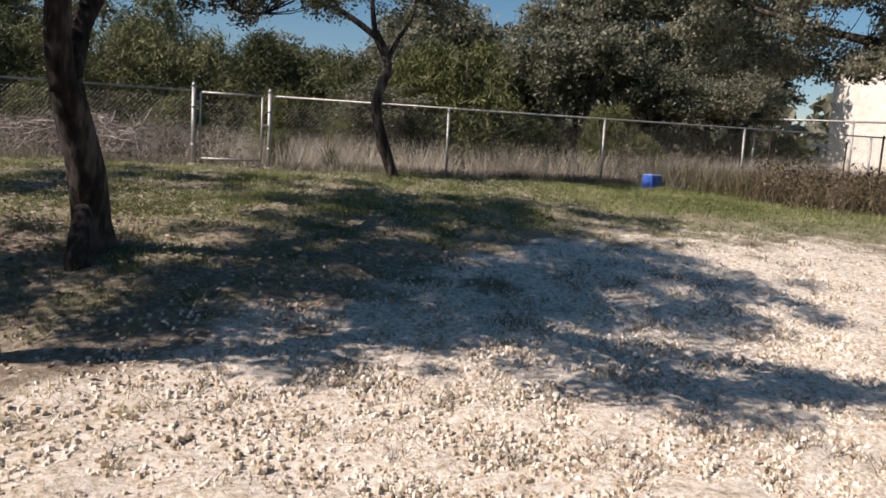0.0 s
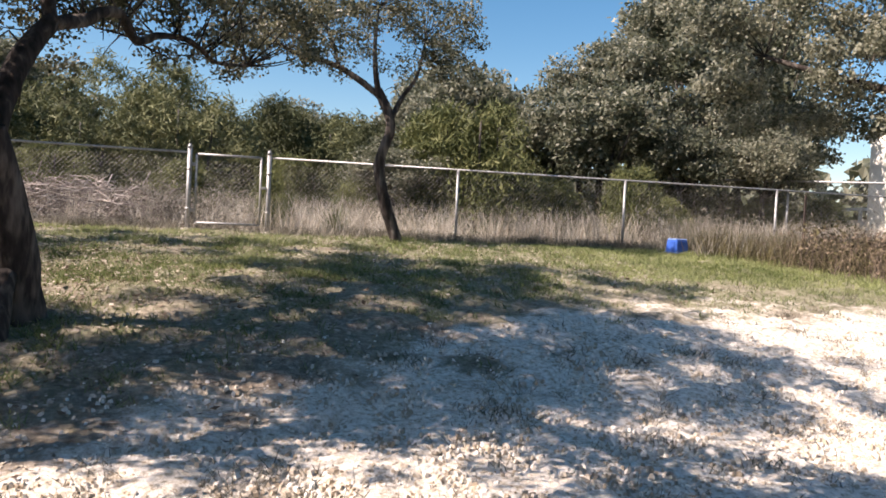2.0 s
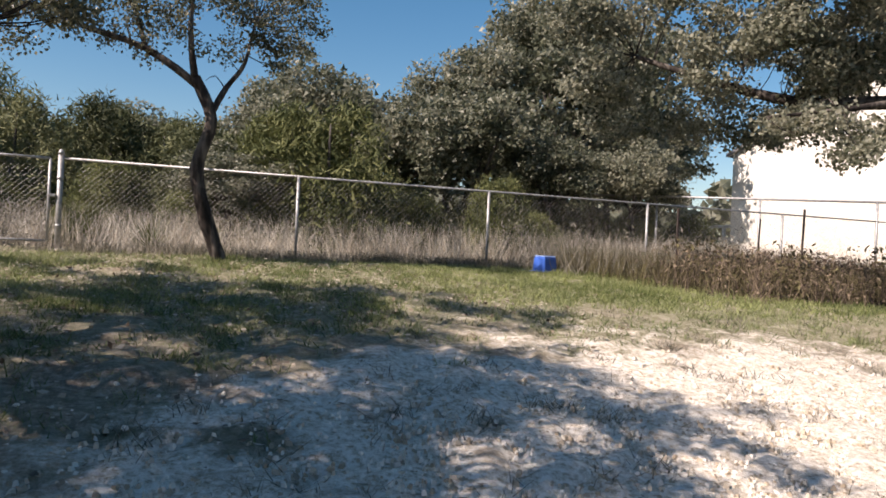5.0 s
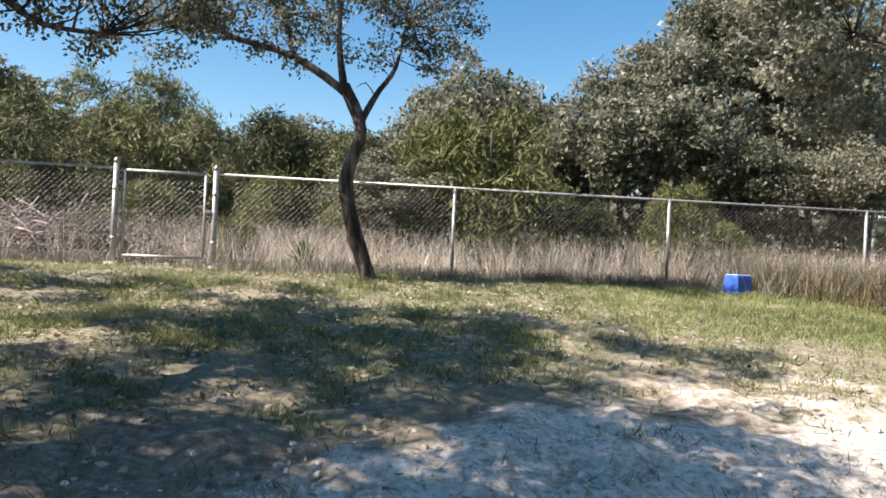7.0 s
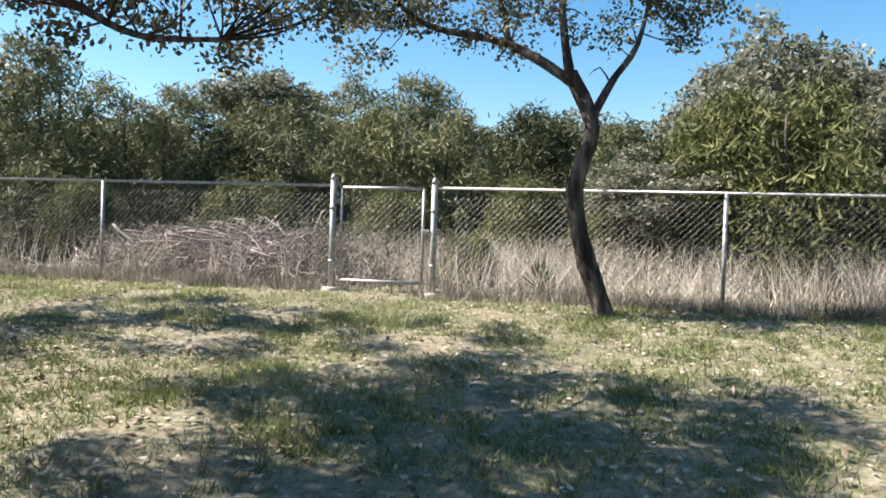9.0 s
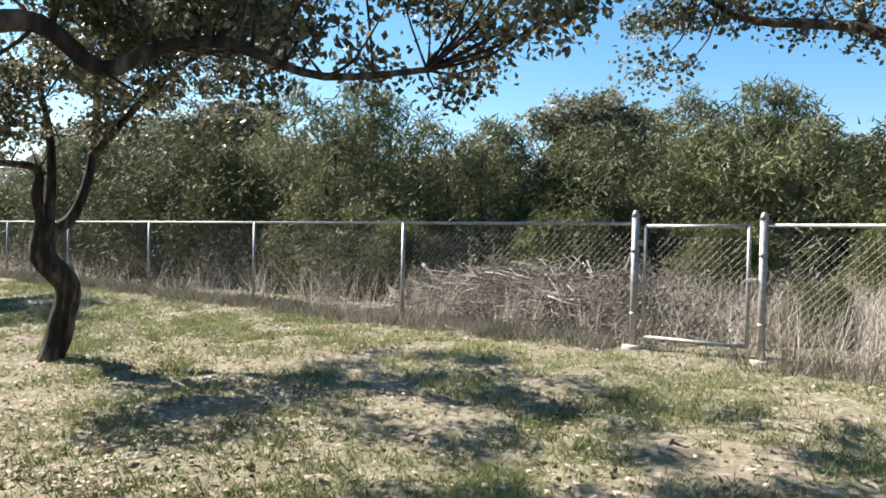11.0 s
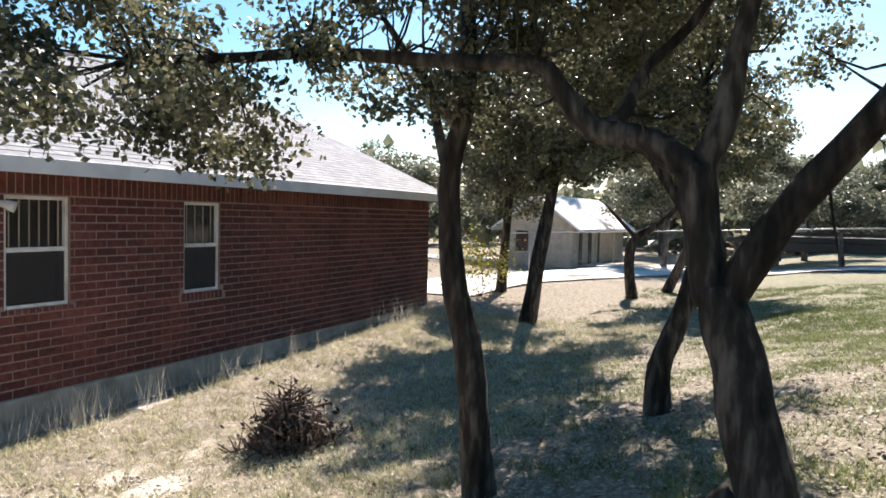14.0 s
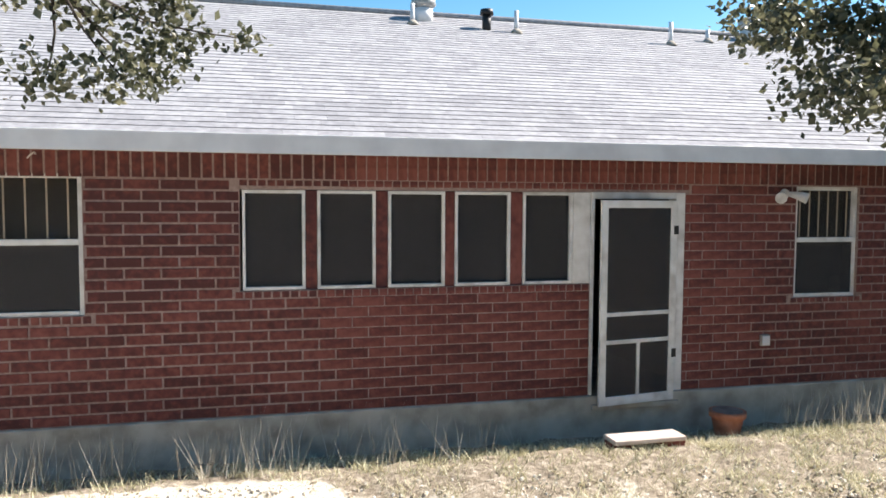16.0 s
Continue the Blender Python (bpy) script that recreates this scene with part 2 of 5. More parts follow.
def add_box(bm, lo, hi, bevel=0.0):
    vs = [bm.verts.new((x, y, z)) for x in (lo[0], hi[0]) for y in (lo[1], hi[1]) for z in (lo[2], hi[2])]
    fs = [bm.faces.new([vs[i] for i in f]) for f in ((0, 1, 3, 2), (4, 6, 7, 5), (0, 4, 5, 1), (2, 3, 7, 6), (0, 2, 6, 4), (1, 5, 7, 3))]
    if bevel:
        es = list({e for f in fs for e in f.edges})
        bmesh.ops.bevel(bm, geom=es, offset=bevel, segments=1, affect="EDGES", profile=0.5)
    return bm


def box(lo, hi, bevel=0.0):
    return add_box(bmesh.new(), lo, hi, bevel)


def add_tube(bm, pts, r0, r1, sides=8, wob=0.0, seed=0, cap=True):
    """A tapered, slightly knobbly tube along points."""
    pts = [Vector(p) for p in pts]
    fine = []
    for i in range(len(pts) - 1):
        a, b, c, e = pts[max(i - 1, 0)], pts[i], pts[i + 1], pts[min(i + 2, len(pts) - 1)]
        steps = (4 if r0 > 0.02 else 2) if wob else 1
        for k in range(steps):
            u = k / steps
            fine.append(0.5 * ((2 * b) + (c - a) * u + (2 * a - 5 * b + 4 * c - e) * u * u + (3 * b - a - 3 * c + e) * u ** 3) if wob else b.lerp(c, u))
    fine.append(pts[-1])
    rings = []
    side = Vector((1, 0, 0))
    for i, p in enumerate(fine):
        way = (fine[min(i + 1, len(fine) - 1)] - fine[max(i - 1, 0)]).normalized()
        side = way.orthogonal().normalized() if abs(side.dot(way)) > 0.95 else (side - way * side.dot(way)).normalized()
        up = way.cross(side)
        r = r0 + (r1 - r0) * i / (len(fine) - 1)
        ring = []
        for k in range(sides):
            a = 2 * math.pi * k / sides
            rr = r * (1 + wob * noise.noise(Vector((p.x * 5 + seed, p.y * 5 + math.cos(a) * 1.3, p.z * 4 + math.sin(a) * 1.3))))
            ring.append(bm.verts.new(p + (side * math.cos(a) + up * math.sin(a)) * rr))
        rings.append(ring)
    for a, b in zip(rings, rings[1:]):
        for k in range(sides):
            bm.faces.new((a[k], a[(k + 1) % sides], b[(k + 1) % sides], b[k])).smooth = True
    if cap:
        bm.faces.new(rings[0][::-1])
        bm.faces.new(rings[-1])
    return bm


def tube(pts, r0, r1=None, sides=8, wob=0.0, seed=0):
    return add_tube(bmesh.new(), pts, r0, r0 if r1 is None else r1, sides, wob, seed)


def mesh_of(name, verts, faces_flat, per, mat, smooth=False):
    """A mesh of many small faces, each of per corners."""
    me = bpy.data.meshes.new(name)
    verts = np.asarray(verts, dtype=np.float32).reshape(-1, 3)
    faces_flat = np.asarray(faces_flat, dtype=np.int32).ravel()
    nf = len(faces_flat) // per
    me.vertices.add(len(verts))
    me.vertices.foreach_set("co", verts.ravel())
    me.loops.add(len(faces_flat))
    me.loops.foreach_set("vertex_index", faces_flat)
    me.polygons.add(nf)
    me.polygons.foreach_set("loop_start", np.arange(nf, dtype=np.int32) * per)
    me.polygons.foreach_set("loop_total", np.full(nf, per, dtype=np.int32))
    me.update(calc_edges=True)
    me.shade_flat()
    me.materials.append(mat)
    return me


def unit(a):
    return a / np.maximum(np.linalg.norm(a, axis=1, keepdims=True), 1e-6)


def leaves(name, centers, size, mat, upright=0.0, aspect=0.5, droop=None, plain=False, flat=False):
    """One pointed, lightly folded leaf at each centre."""
    n = len(centers)
    way = rng.normal(size=(n, 3))
    way[:, 2] = way[:, 2] * (1 - upright) + upright * 2.0
    if droop is not None:
        way += droop
    if flat:
        way[:, 2] *= 0.18
    way = unit(way)
    side = unit(np.cross(way, rng.normal(size=(n, 3)) * (0.3 if flat else 1.0) + ((0, 0, 1) if flat else (0, 0, 0))))
    nor = np.cross(way, side)
    s = (size * rng.uniform(0.65, 1.35, n))[:, None]
    if plain:
        v = np.stack([centers - way * s * 0.5 - side * s * aspect * 0.5, centers - way * s * 0.5 + side * s * aspect * 0.5, centers + way * s * 0.6], 1)
        return mesh_of(name, v, np.arange(3 * n).reshape(n, 3), 3, mat)
    v = np.stack([centers - way * s * 0.5, centers + side * s * aspect * 0.5 + nor * s * 0.08, centers + way * s * 0.5,
                  centers - side * s * aspect * 0.5 + nor * s * 0.08], 1)
    f = np.arange(4 * n).reshape(n, 4)
    return mesh_of(name, v, f, 4, mat)


def clumps(blobs, per_m3, spread, per_clump):
    """Leaf centres in clumps that fill some blobs, denser towards their skin."""
    out = []
    for (cx, cy, cz), (rx, ry, rz) in blobs:
        k = max(3, int(per_m3 * rx * ry * rz * 4.19))
        d = unit(rng.normal(size=(k, 3))) * (rng.uniform(0, 1, k) ** 0.42)[:, None] * rng.uniform(0.85, 1.12, (k, 1))
        c = d * (rx, ry, rz) + (cx, cy, cz)
        p = np.repeat(c, per_clump, 0)
        out.append(p + rng.normal(size=p.shape) * spread * np.repeat(rng.uniform(0.6, 1.3, (k, 1)), per_clump, 0))
    return np.concatenate(out)


def tufts(blobs, per_m3, radius, count):
    """Leaf centres in tight, flattened tufts with gaps between them, and the tufts' own centres."""
    out, cores = [], []
    for (cx, cy, cz), (rx, ry, rz) in blobs:
        k = max(3, int(per_m3 * rx * ry * rz * 4.19))
        d = unit(rng.normal(size=(k, 3))) * (rng.uniform(0, 1, k) ** 0.45)[:, None] * rng.uniform(0.85, 1.15, (k, 1))
        c = d * (rx, ry, rz) + (cx, cy, cz)
        cores.append(c)
        size = np.minimum(radius * rng.uniform(0.55, 1.4, k), 0.75 * min(rx, ry))
        m = np.repeat(np.arange(k), np.maximum(20, count * (size / radius) ** 2).astype(int))
        q = unit(rng.normal(size=(len(m), 3))) * (rng.uniform(0, 1, len(m)) ** 0.5 * rng.uniform(0.75, 1.3, len(m)))[:, None]
        out.append(c[m] + q * size[m][:, None] * (1.0, 1.0, 0.62))
    return np.concatenate(out), np.concatenate(cores)


YP = np.array([-60, -12, -0.3, 2, 3, 4.5, 5.5, 7, 8.5, 10, 13, 14, 18, 40, 100, 900])
ZP = np.array([-0.4, -0.3, -0.3, -0.25, -0.2, 0, 0.14, 0.5, 0.68, 0.8, 1.03, 1.05, 1.15, 1.6, 3, 6])


def lie(x, y):
    """The ground's height."""
    x, y = np.asarray(x, dtype=float), np.asarray(y, dtype=float)
    z = sum(np.interp(y + o, YP, ZP) for o in (-0.8, -0.4, 0, 0.4, 0.8)) / 5
    lift = 0.42 * np.clip((-x - 3) / 10, 0, 1.6) * np.clip((9 - y) / 9, 0, 1)
    off = y + 0.291 - 0.058 * x
    bank = 0.15 * np.exp(-((off - 0.95) / 0.5) ** 2) * (np.abs(x + 2) < 11.5)
    return z + lift + bank + 0.02 * np.sin(x * 1.7 + y * 0.6) * np.sin(y * 1.3 - x * 0.4)


def lump(x, y):
    """Small humps, at two sizes."""
    return np.sin(x * 2.9 + np.sin(y * 1.7) * 2) * np.sin(y * 2.6 + np.sin(x * 2.1) * 2) * 0.5 + np.sin(x * 7.1 + y * 3.3) * np.sin(y * 6.3 - x * 2.7) * 0.5


def gravel_cover(x, y):
    """How thick the pale gravel lies: by the house's back door, thinning out towards the trees and the fence, and where
    the oaks' shade falls.
    """
    a = np.sqrt(((x - 3.2) / 6.4) ** 2 + ((y - 2.9) / 5.3) ** 2)
    g = np.clip(1.5 - a * 1.05, 0, 1)
    # thinned under the oaks: patchy soil there, its darker colour also deepens the shade
    g = g * (1 - np.clip((y - 4.2) / 1.0, 0, 1) * np.clip((4.6 - x) / 1.5, 0, 1) * (0.16 + 0.5 * lump(x * 1.0 + 2, y * 1.4)))
    path = np.clip(1.0 - np.abs(y - 2.2 - 0.12 * (x + 1)) / 0.7, 0, 1) * np.clip((x + 4.5) / 2, 0, 1) * np.clip((2 - x) / 2, 0, 1)
    left = np.clip((x + 3.5 - 1.3 * np.clip(y - 4.4, 0, 9)) / 1.8, 0, 1)
    edge = np.clip((y - 0.55 - np.clip(2.5 - x, 0, 1.2) * 0.6) / 0.5, 0, 1)
    worn = 0.42 * np.clip(1 - np.abs(y - 1.5) / 1.1, 0, 1) * np.clip((x + 8) / 2, 0, 1) * np.clip((5 - x) / 2, 0, 1)
    return np.maximum(np.maximum(g * left * edge, path * 0.75), worn)


def grass_cover(x, y):
    far = np.clip((y - 5.0) / 4, 0, 1)
    west = np.clip((-x - 4) / 5, 0, 1) * np.clip((y - 3.5) / 3, 0, 1)
    return np.clip(0.3 + 0.34 * np.maximum(far, west) + 0.12 * np.clip((x - 4) / 3, 0, 1) * np.clip((y - 7) / 2, 0, 1), 0, 0.75)


# ---- the ground: one sheet to the horizon ----
def axis(lo, hi, step, far):
    near = list(np.arange(lo, hi + 1e-6, step))
    out, s, v = [], step, hi
    while v < far:
        s *= 1.35
        v += s
        out.append(v)
    left, s, v = [], step, lo
    while v > -far:
        s *= 1.35
        v -= s
        left.append(v)
    return np.array(left[::-1] + near + out)


gx, gy = axis(-16, 12, 0.14, 900), axis(-1.0, 15, 0.12, 900)
X, Y = np.meshgrid(gx, gy)
Z = lie(X, Y)
inner = np.clip(1 - (np.maximum(np.abs(X + 2) - 14, 0) + np.maximum(np.abs(Y - 7) - 8, 0)) / 3, 0, 1)
Z = Z + inner * (0.018 * lump(X, Y) + 0.012 * rng.normal(size=X.shape))
nx, ny = len(gx), len(gy)
idx = np.arange(nx * ny).reshape(ny, nx)
quads = np.stack([idx[:-1, :-1], idx[:-1, 1:], idx[1:, 1:], idx[1:, :-1]], -1)
gm = mesh_of("ground", np.stack([X, Y, Z], -1), quads, 4, GROUND)
ca = gm.attributes.new("cover", "FLOAT_COLOR", "POINT")
col = np.ones((nx * ny, 4), dtype=np.float32)
col[:, 0] = (gravel_cover(X, Y) + 0.05 * lump(X, Y) + 0.12 * lump(X * 0.5 + 1, Y * 0.8)).ravel()
col[:, 1] = (grass_cover(X, Y) + 0.16 * lump(X * 0.45 + 3, Y * 0.45) * (Y > 4.5)).ravel()
ca.data.foreach_set("color", col.ravel())
gm.polygons.foreach_set("use_smooth", np.ones(len(gm.polygons), dtype=bool))
ground = new("ground", gm)
tagged(ground, "uneven yard ground of pale caliche gravel, bare soil and thin grass", "ground", kind="structure")

# ---- the house ----
HOUSE = pose(0, -0.291, 0, 0, 0, 3.32)          # x along the back wall, y out of it
WEST, EAST = -13.35, 9.0
SLAB_TOP, WALL_TOP = 0.14, 2.52
DEPTH = 10.4
OPEN = [(-6.22, -5.5, 1.05, 2.28), (-3.69, -2.89, 1.08, 2.28), (-1.55, -0.5, 0.0, 2.2), (-0.5, 2.9, 1.28, 2.2), (4.2, 5.45, 1.1, 2.32)]

house = thing("house", "single-storey red brick house with a grey shingle gable roof", "house", HOUSE)


def wall_with_openings(x0, x1, z0, z1, y0, y1, holes):
    bm = bmesh.new()
    xs = sorted({x0, x1, *[v for h in holes for v in h[:2]]})
    for a, b in zip(xs, xs[1:]):
        mid = (a + b) / 2
        cut = sorted((h[2], h[3]) for h in holes if h[0] < mid < h[1])
        z = z0
        for lo, hi in cut:
            if lo > z + 1e-4:
                add_box(bm, (a, y0, z), (b, y1, lo))
            z = max(z, hi)
        if z < z1 - 1e-4:
            add_box(bm, (a, y0, z), (b, y1, z1))
    bmesh.ops.remove_doubles(bm, verts=bm.verts, dist=1e-5)
    return bm


back_wall = part("wall", wall_with_openings(WEST, EAST, SLAB_TOP, WALL_TOP, -0.24, -0.006, OPEN), MORTAR, house, "pale mortar and block wall behind the brick")
end_wall = part("wall", box((WEST, -DEPTH, SLAB_TOP), (WEST + 0.24, -0.244, WALL_TOP)), BRICK, house, "red brick end wall")
part("wall", box((EAST - 0.24, -DEPTH, SLAB_TOP), (EAST, -0.244, WALL_TOP)), BRICK, house, "red brick end wall")
part("wall", box((WEST, -DEPTH - 0.24, SLAB_TOP), (EAST, -DEPTH - 0.004, WALL_TOP)), BRICK, house, "red brick front wall")
part("slab", box((WEST - 0.02, -DEPTH - 0.26, -0.9), (EAST + 0.02, 0.03, SLAB_TOP - 0.002), 0.012), SLAB, house, "weathered grey concrete foundation slab")
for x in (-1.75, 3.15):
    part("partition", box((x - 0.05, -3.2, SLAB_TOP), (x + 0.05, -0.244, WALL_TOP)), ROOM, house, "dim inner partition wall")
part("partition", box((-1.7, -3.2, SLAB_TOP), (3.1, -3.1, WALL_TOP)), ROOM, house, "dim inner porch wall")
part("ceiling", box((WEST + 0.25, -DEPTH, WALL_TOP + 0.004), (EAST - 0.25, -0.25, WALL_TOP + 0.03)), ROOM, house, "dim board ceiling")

# roof: two slopes with shingle courses, boxed eaves
RIDGE_Y, RIDGE_Z, EAVE_Y, EAVE_Z = -5.2, 5.08, 0.33, 2.66
SLOPE = math.atan2(RIDGE_Z - EAVE_Z, EAVE_Y - RIDGE_Y)
RUN = math.hypot(RIDGE_Z - EAVE_Z, EAVE_Y - RIDGE_Y)
bm = bmesh.new()
for s in (1, -1):
    prof = [(RIDGE_Y, RIDGE_Z), (RIDGE_Y + s * (EAVE_Y - RIDGE_Y), EAVE_Z), (RIDGE_Y + s * (EAVE_Y - RIDGE_Y), EAVE_Z - 0.03), (RIDGE_Y, RIDGE_Z - 0.03)]
    vs = [[bm.verts.new((x, y, z)) for y, z in prof] for x in (WEST - 0.3, EAST + 0.3)]
    for k in range(4):
        bm.faces.new((vs[0][k], vs[0][(k + 1) % 4], vs[1][(k + 1) % 4], vs[1][k]))
    bm.faces.new(vs[0]), bm.faces.new(vs[1])
roof = part("roof", bm, ROOF_DECK, house, "grey asphalt shingle gable roof")
for y0, y1 in ((EAVE_Y, EAVE_Y + 0.025), (2 * RIDGE_Y - EAVE_Y - 0.025, 2 * RIDGE_Y - EAVE_Y)):
    part("fascia", box((WEST - 0.32, y0, 2.5), (EAST + 0.32, y1, 2.665), 0.004), FASCIA, house, "pale grey painted fascia board")
part("soffit", box((WEST - 0.3, 0.0, 2.522), (EAST + 0.3, EAVE_Y, 2.54)), FASCIA, house, "pale painted soffit boards")
for x in (WEST - 0.02, EAST - 0.1):
    bm = bmesh.new()
    tri = [(RIDGE_Y, RIDGE_Z - 0.04), (0.0, 2.55), (2 * RIDGE_Y, 2.55)]
    a = [bm.verts.new((x, y, z)) for y, z in tri]
    b = [bm.verts.new((x + 0.12, y, z)) for y, z in tri]
    bm.faces.new(a), bm.faces.new(b[::-1])
    for k in range(3):
        bm.faces.new((a[k], b[k], b[(k + 1) % 3], a[(k + 1) % 3]))
    part("gable", bm, FASCIA, house, "pale painted gable end")


def window(name, x0, x1, z0, z1, label, bars):
    """A white sash window: outer frame, meeting rail, glass above, screen below, sill; curtains behind."""
    w = thing(name, label, "window", HOUSE, kind="structure")
    f = 0.04
    for lo, hi in (((x0, -0.12, z0), (x0 + f, -0.03, z1)), ((x1 - f, -0.12, z0), (x1, -0.03, z1)), ((x0 + f, -0.12, z1 - f), (x1 - f, -0.03, z1)),
                   ((x0 + f, -0.12, z0), (x1 - f, -0.02, z0 + f))):
        part("window_frame", box(lo, hi, 0.004), PAINT, w)
    mid = z0 + (z1 - z0) * 0.52
    part("meeting_rail", box((x0 + f, -0.1, mid - 0.025), (x1 - f, -0.024, mid + 0.025), 0.004), PAINT, w)
    part("pane", box((x0 + f, -0.085, mid + 0.025), (x1 - f, -0.08, z1 - f)), PANE, w).visible_shadow = False
    part("insect_screen", box((x0 + f, -0.05, z0 + f), (x1 - f, -0.047, mid - 0.025)), SCREEN, w, "dark insect screen")
    n = bars
    for i in range(n):
        x = x0 + f + (x1 - x0 - 2 * f) * (i + 0.5) / n
        part("bar", box((x - 0.007, -0.078, mid + 0.025), (x + 0.007, -0.07, z1 - f)), BLIND, w, "slim upright bar")
    # dark sheet added behind the sashes in place of an unlit room
    part("back_panel", box((x0 - 0.05, -0.5, z0 - 0.1), (x1 + 0.05, -0.48, z1 + 0.1)), ROOM, w, "dark panel standing in for the dim room")
    part("curtain", box((x0 + f, -0.2, mid - 0.1), (x1 - f, -0.19, z1)), BLIND, w, "tan drawn curtain")
    return w


window("window_1", *OPEN[4], "white sash window with upright bars above and a dark screen below", 7)
window("window_2", *OPEN[1], "white sash window with pale curtain above and a dark screen below", 6)
window("window_3", *OPEN[0], "small white sash window with a dark screen below", 4)

# the long porch window of five screened lights
porch = thing("window_4", "long row of five dark screened porch windows in white frames", "window", HOUSE, kind="structure")
LIGHTS = [(2.32, 2.88), (1.67, 2.21), (1.0, 1.55), (0.34, 0.9), (-0.31, 0.21)]
for x0, x1 in LIGHTS:
    f = 0.028
    for lo, hi in (((x0, -0.1, 1.285), (x0 + f, -0.02, 2.195)), ((x1 - f, -0.1, 1.285), (x1, -0.02, 2.195)),
                   ((x0 + f, -0.1, 2.165), (x1 - f, -0.02, 2.195)), ((x0 + f, -0.1, 1.285), (x1 - f, -0.012, 1.315))):
        part("window_frame", box(lo, hi, 0.003), PAINT, porch)
    part("insect_screen", box((x0 + f, -0.06, 1.315), (x1 - f, -0.057, 2.165)), SCREEN, porch, "dark insect screen")
for (a0, a1), (b0, b1) in zip(LIGHTS, LIGHTS[1:]):
    part("mullion", box((b1 + 0.002, -0.11, 1.284), (a0 - 0.002, -0.034, 2.196), 0.004), BRICK, porch, "weathered brown wooden mullion")
part("post", box((-0.498, -0.12, 1.284), (-0.312, -0.01, 2.196), 0.004), PAINT, porch, "white painted wooden post")
part("head", box((-0.49, -0.13, 2.2), (2.88, -0.018, 2.225), 0.003), PAINT, porch, "white head trim")

# the screen door, ajar
door_set = thing("door_1", "white wooden screen door standing slightly ajar", "door", HOUSE, kind="structure")
part("door_frame", box((-1.55, -0.14, 0.142), (-1.44, 0.004, 2.2), 0.004), PAINT, door_set, "white painted jamb")
part("door_frame", box((-0.54, -0.14, 0.142), (-0.502, 0.004, 2.2), 0.004), PAINT, door_set, "white painted jamb")
part("door_frame", box((-1.44, -0.14, 2.135), (-0.54, 0.004, 2.2), 0.004), PAINT, door_set, "white painted head")
LEAF = pose(-1.44, 0.01, 0, 0, 0, 8.0)
leaf = part("door_leaf", box((0, 0, 0.06), (0.075, 0.03, 2.12), 0.003), PAINT, door_set, "white screen door leaf", LEAF)
for lo, hi in (((0.835, 0, 0.06), (0.91, 0.03, 2.12)), ((0.075, 0, 2.045), (0.835, 0.03, 2.12)), ((0.075, 0, 0.06), (0.835, 0.03, 0.15)),
               ((0.075, 0.002, 0.96), (0.835, 0.028, 1.0)), ((0.075, 0.002, 0.68), (0.835, 0.028, 0.72)), ((0.43, 0.002, 0.15), (0.465, 0.028, 0.68))):
    part("rail", box(lo, hi, 0.003), PAINT, leaf)
part("insect_screen", box((0.075, 0.012, 0.15), (0.835, 0.015, 2.045)), SCREEN, leaf, "dark insect screen")
for z in (0.55, 1.82):
    part("hinge", box((-0.012, 0.026, z - 0.045), (0.04, 0.04, z + 0.045), 0.003), BLACK, leaf, "black hinge")
bm = bmesh.new()
add_tube(bm, [(0.872, -0.003, 1.0), (0.872, -0.05, 1.02), (0.872, -0.05, 1.17), (0.872, -0.003, 1.19)], 0.008, 0.008, 8, 0.02)
part("handle", bm, BLACK, leaf, "black pull handle")
part("threshold", box((-1.5, -0.2, 0.0), (-0.52, 0.06, 0.05), 0.006), SLAB, door_set, "worn concrete threshold")


def wall_thing(name, label, category, at):
    return thing(name, label, category, HOUSE @ at)


lamp = wall_thing("floodlight", "white twin-head floodlight fixed to the brick wall", "lamp", pose(-2.73, 0.0, 2.2))
part("base", tube([(0, -0.01, 0), (0, 0.025, 0)], 0.055, 0.05, 12), PAINT, lamp)
for s in (-1, 1):
    part("lamp_head", tube([(s * 0.03, 0.03, 0), (s * 0.1, 0.09, -0.02), (s * 0.16, 0.16, -0.05)], 0.025, 0.06, 12), PAINT, lamp)
outlet = wall_thing("outlet_box", "small grey weatherproof outlet box on the brick wall", "outlet", pose(-2.54, 0, 0.63))
part("body", box((-0.055, -0.012, -0.06), (0.055, 0.03, 0.06), 0.006), SLAB, outlet)
part("cover", box((-0.045, 0.03, -0.05), (0.045, 0.042, 0.05), 0.004), FASCIA, outlet)
bracket = wall_thing("cable_hook", "small pale hook under the eave", "hook", pose(4.55, 0, 2.48))
part("hook", tube([(0, -0.012, 0), (0, 0.05, 0.01), (0.03, 0.07, -0.02), (0.05, 0.05, -0.04)], 0.008, 0.006, 6), PAINT, bracket)

# roof vents
def on_roof(u, down):
    """A place on the back slope, down metres below the ridge."""
    k = down / RUN
    return HOUSE @ pose(u, RIDGE_Y + (EAVE_Y - RIDGE_Y) * k, RIDGE_Z + (EAVE_Z - RIDGE_Z) * k + 0.01)


def vent_pipe(u, down, h):
    v = thing("vent_pipe", "thin pale plumbing vent pipe on the shingle roof", "vent", on_roof(u, down), "roof vents")
    part("pipe", tube([(0, 0, -0.05), (0, 0, h)], 0.035, 0.035, 10), FASCIA, v)
    part("flashing", tube([(0, 0, -0.04), (0, 0, 0.05)], 0.12, 0.05, 10), SLAB, v, "grey flashing")


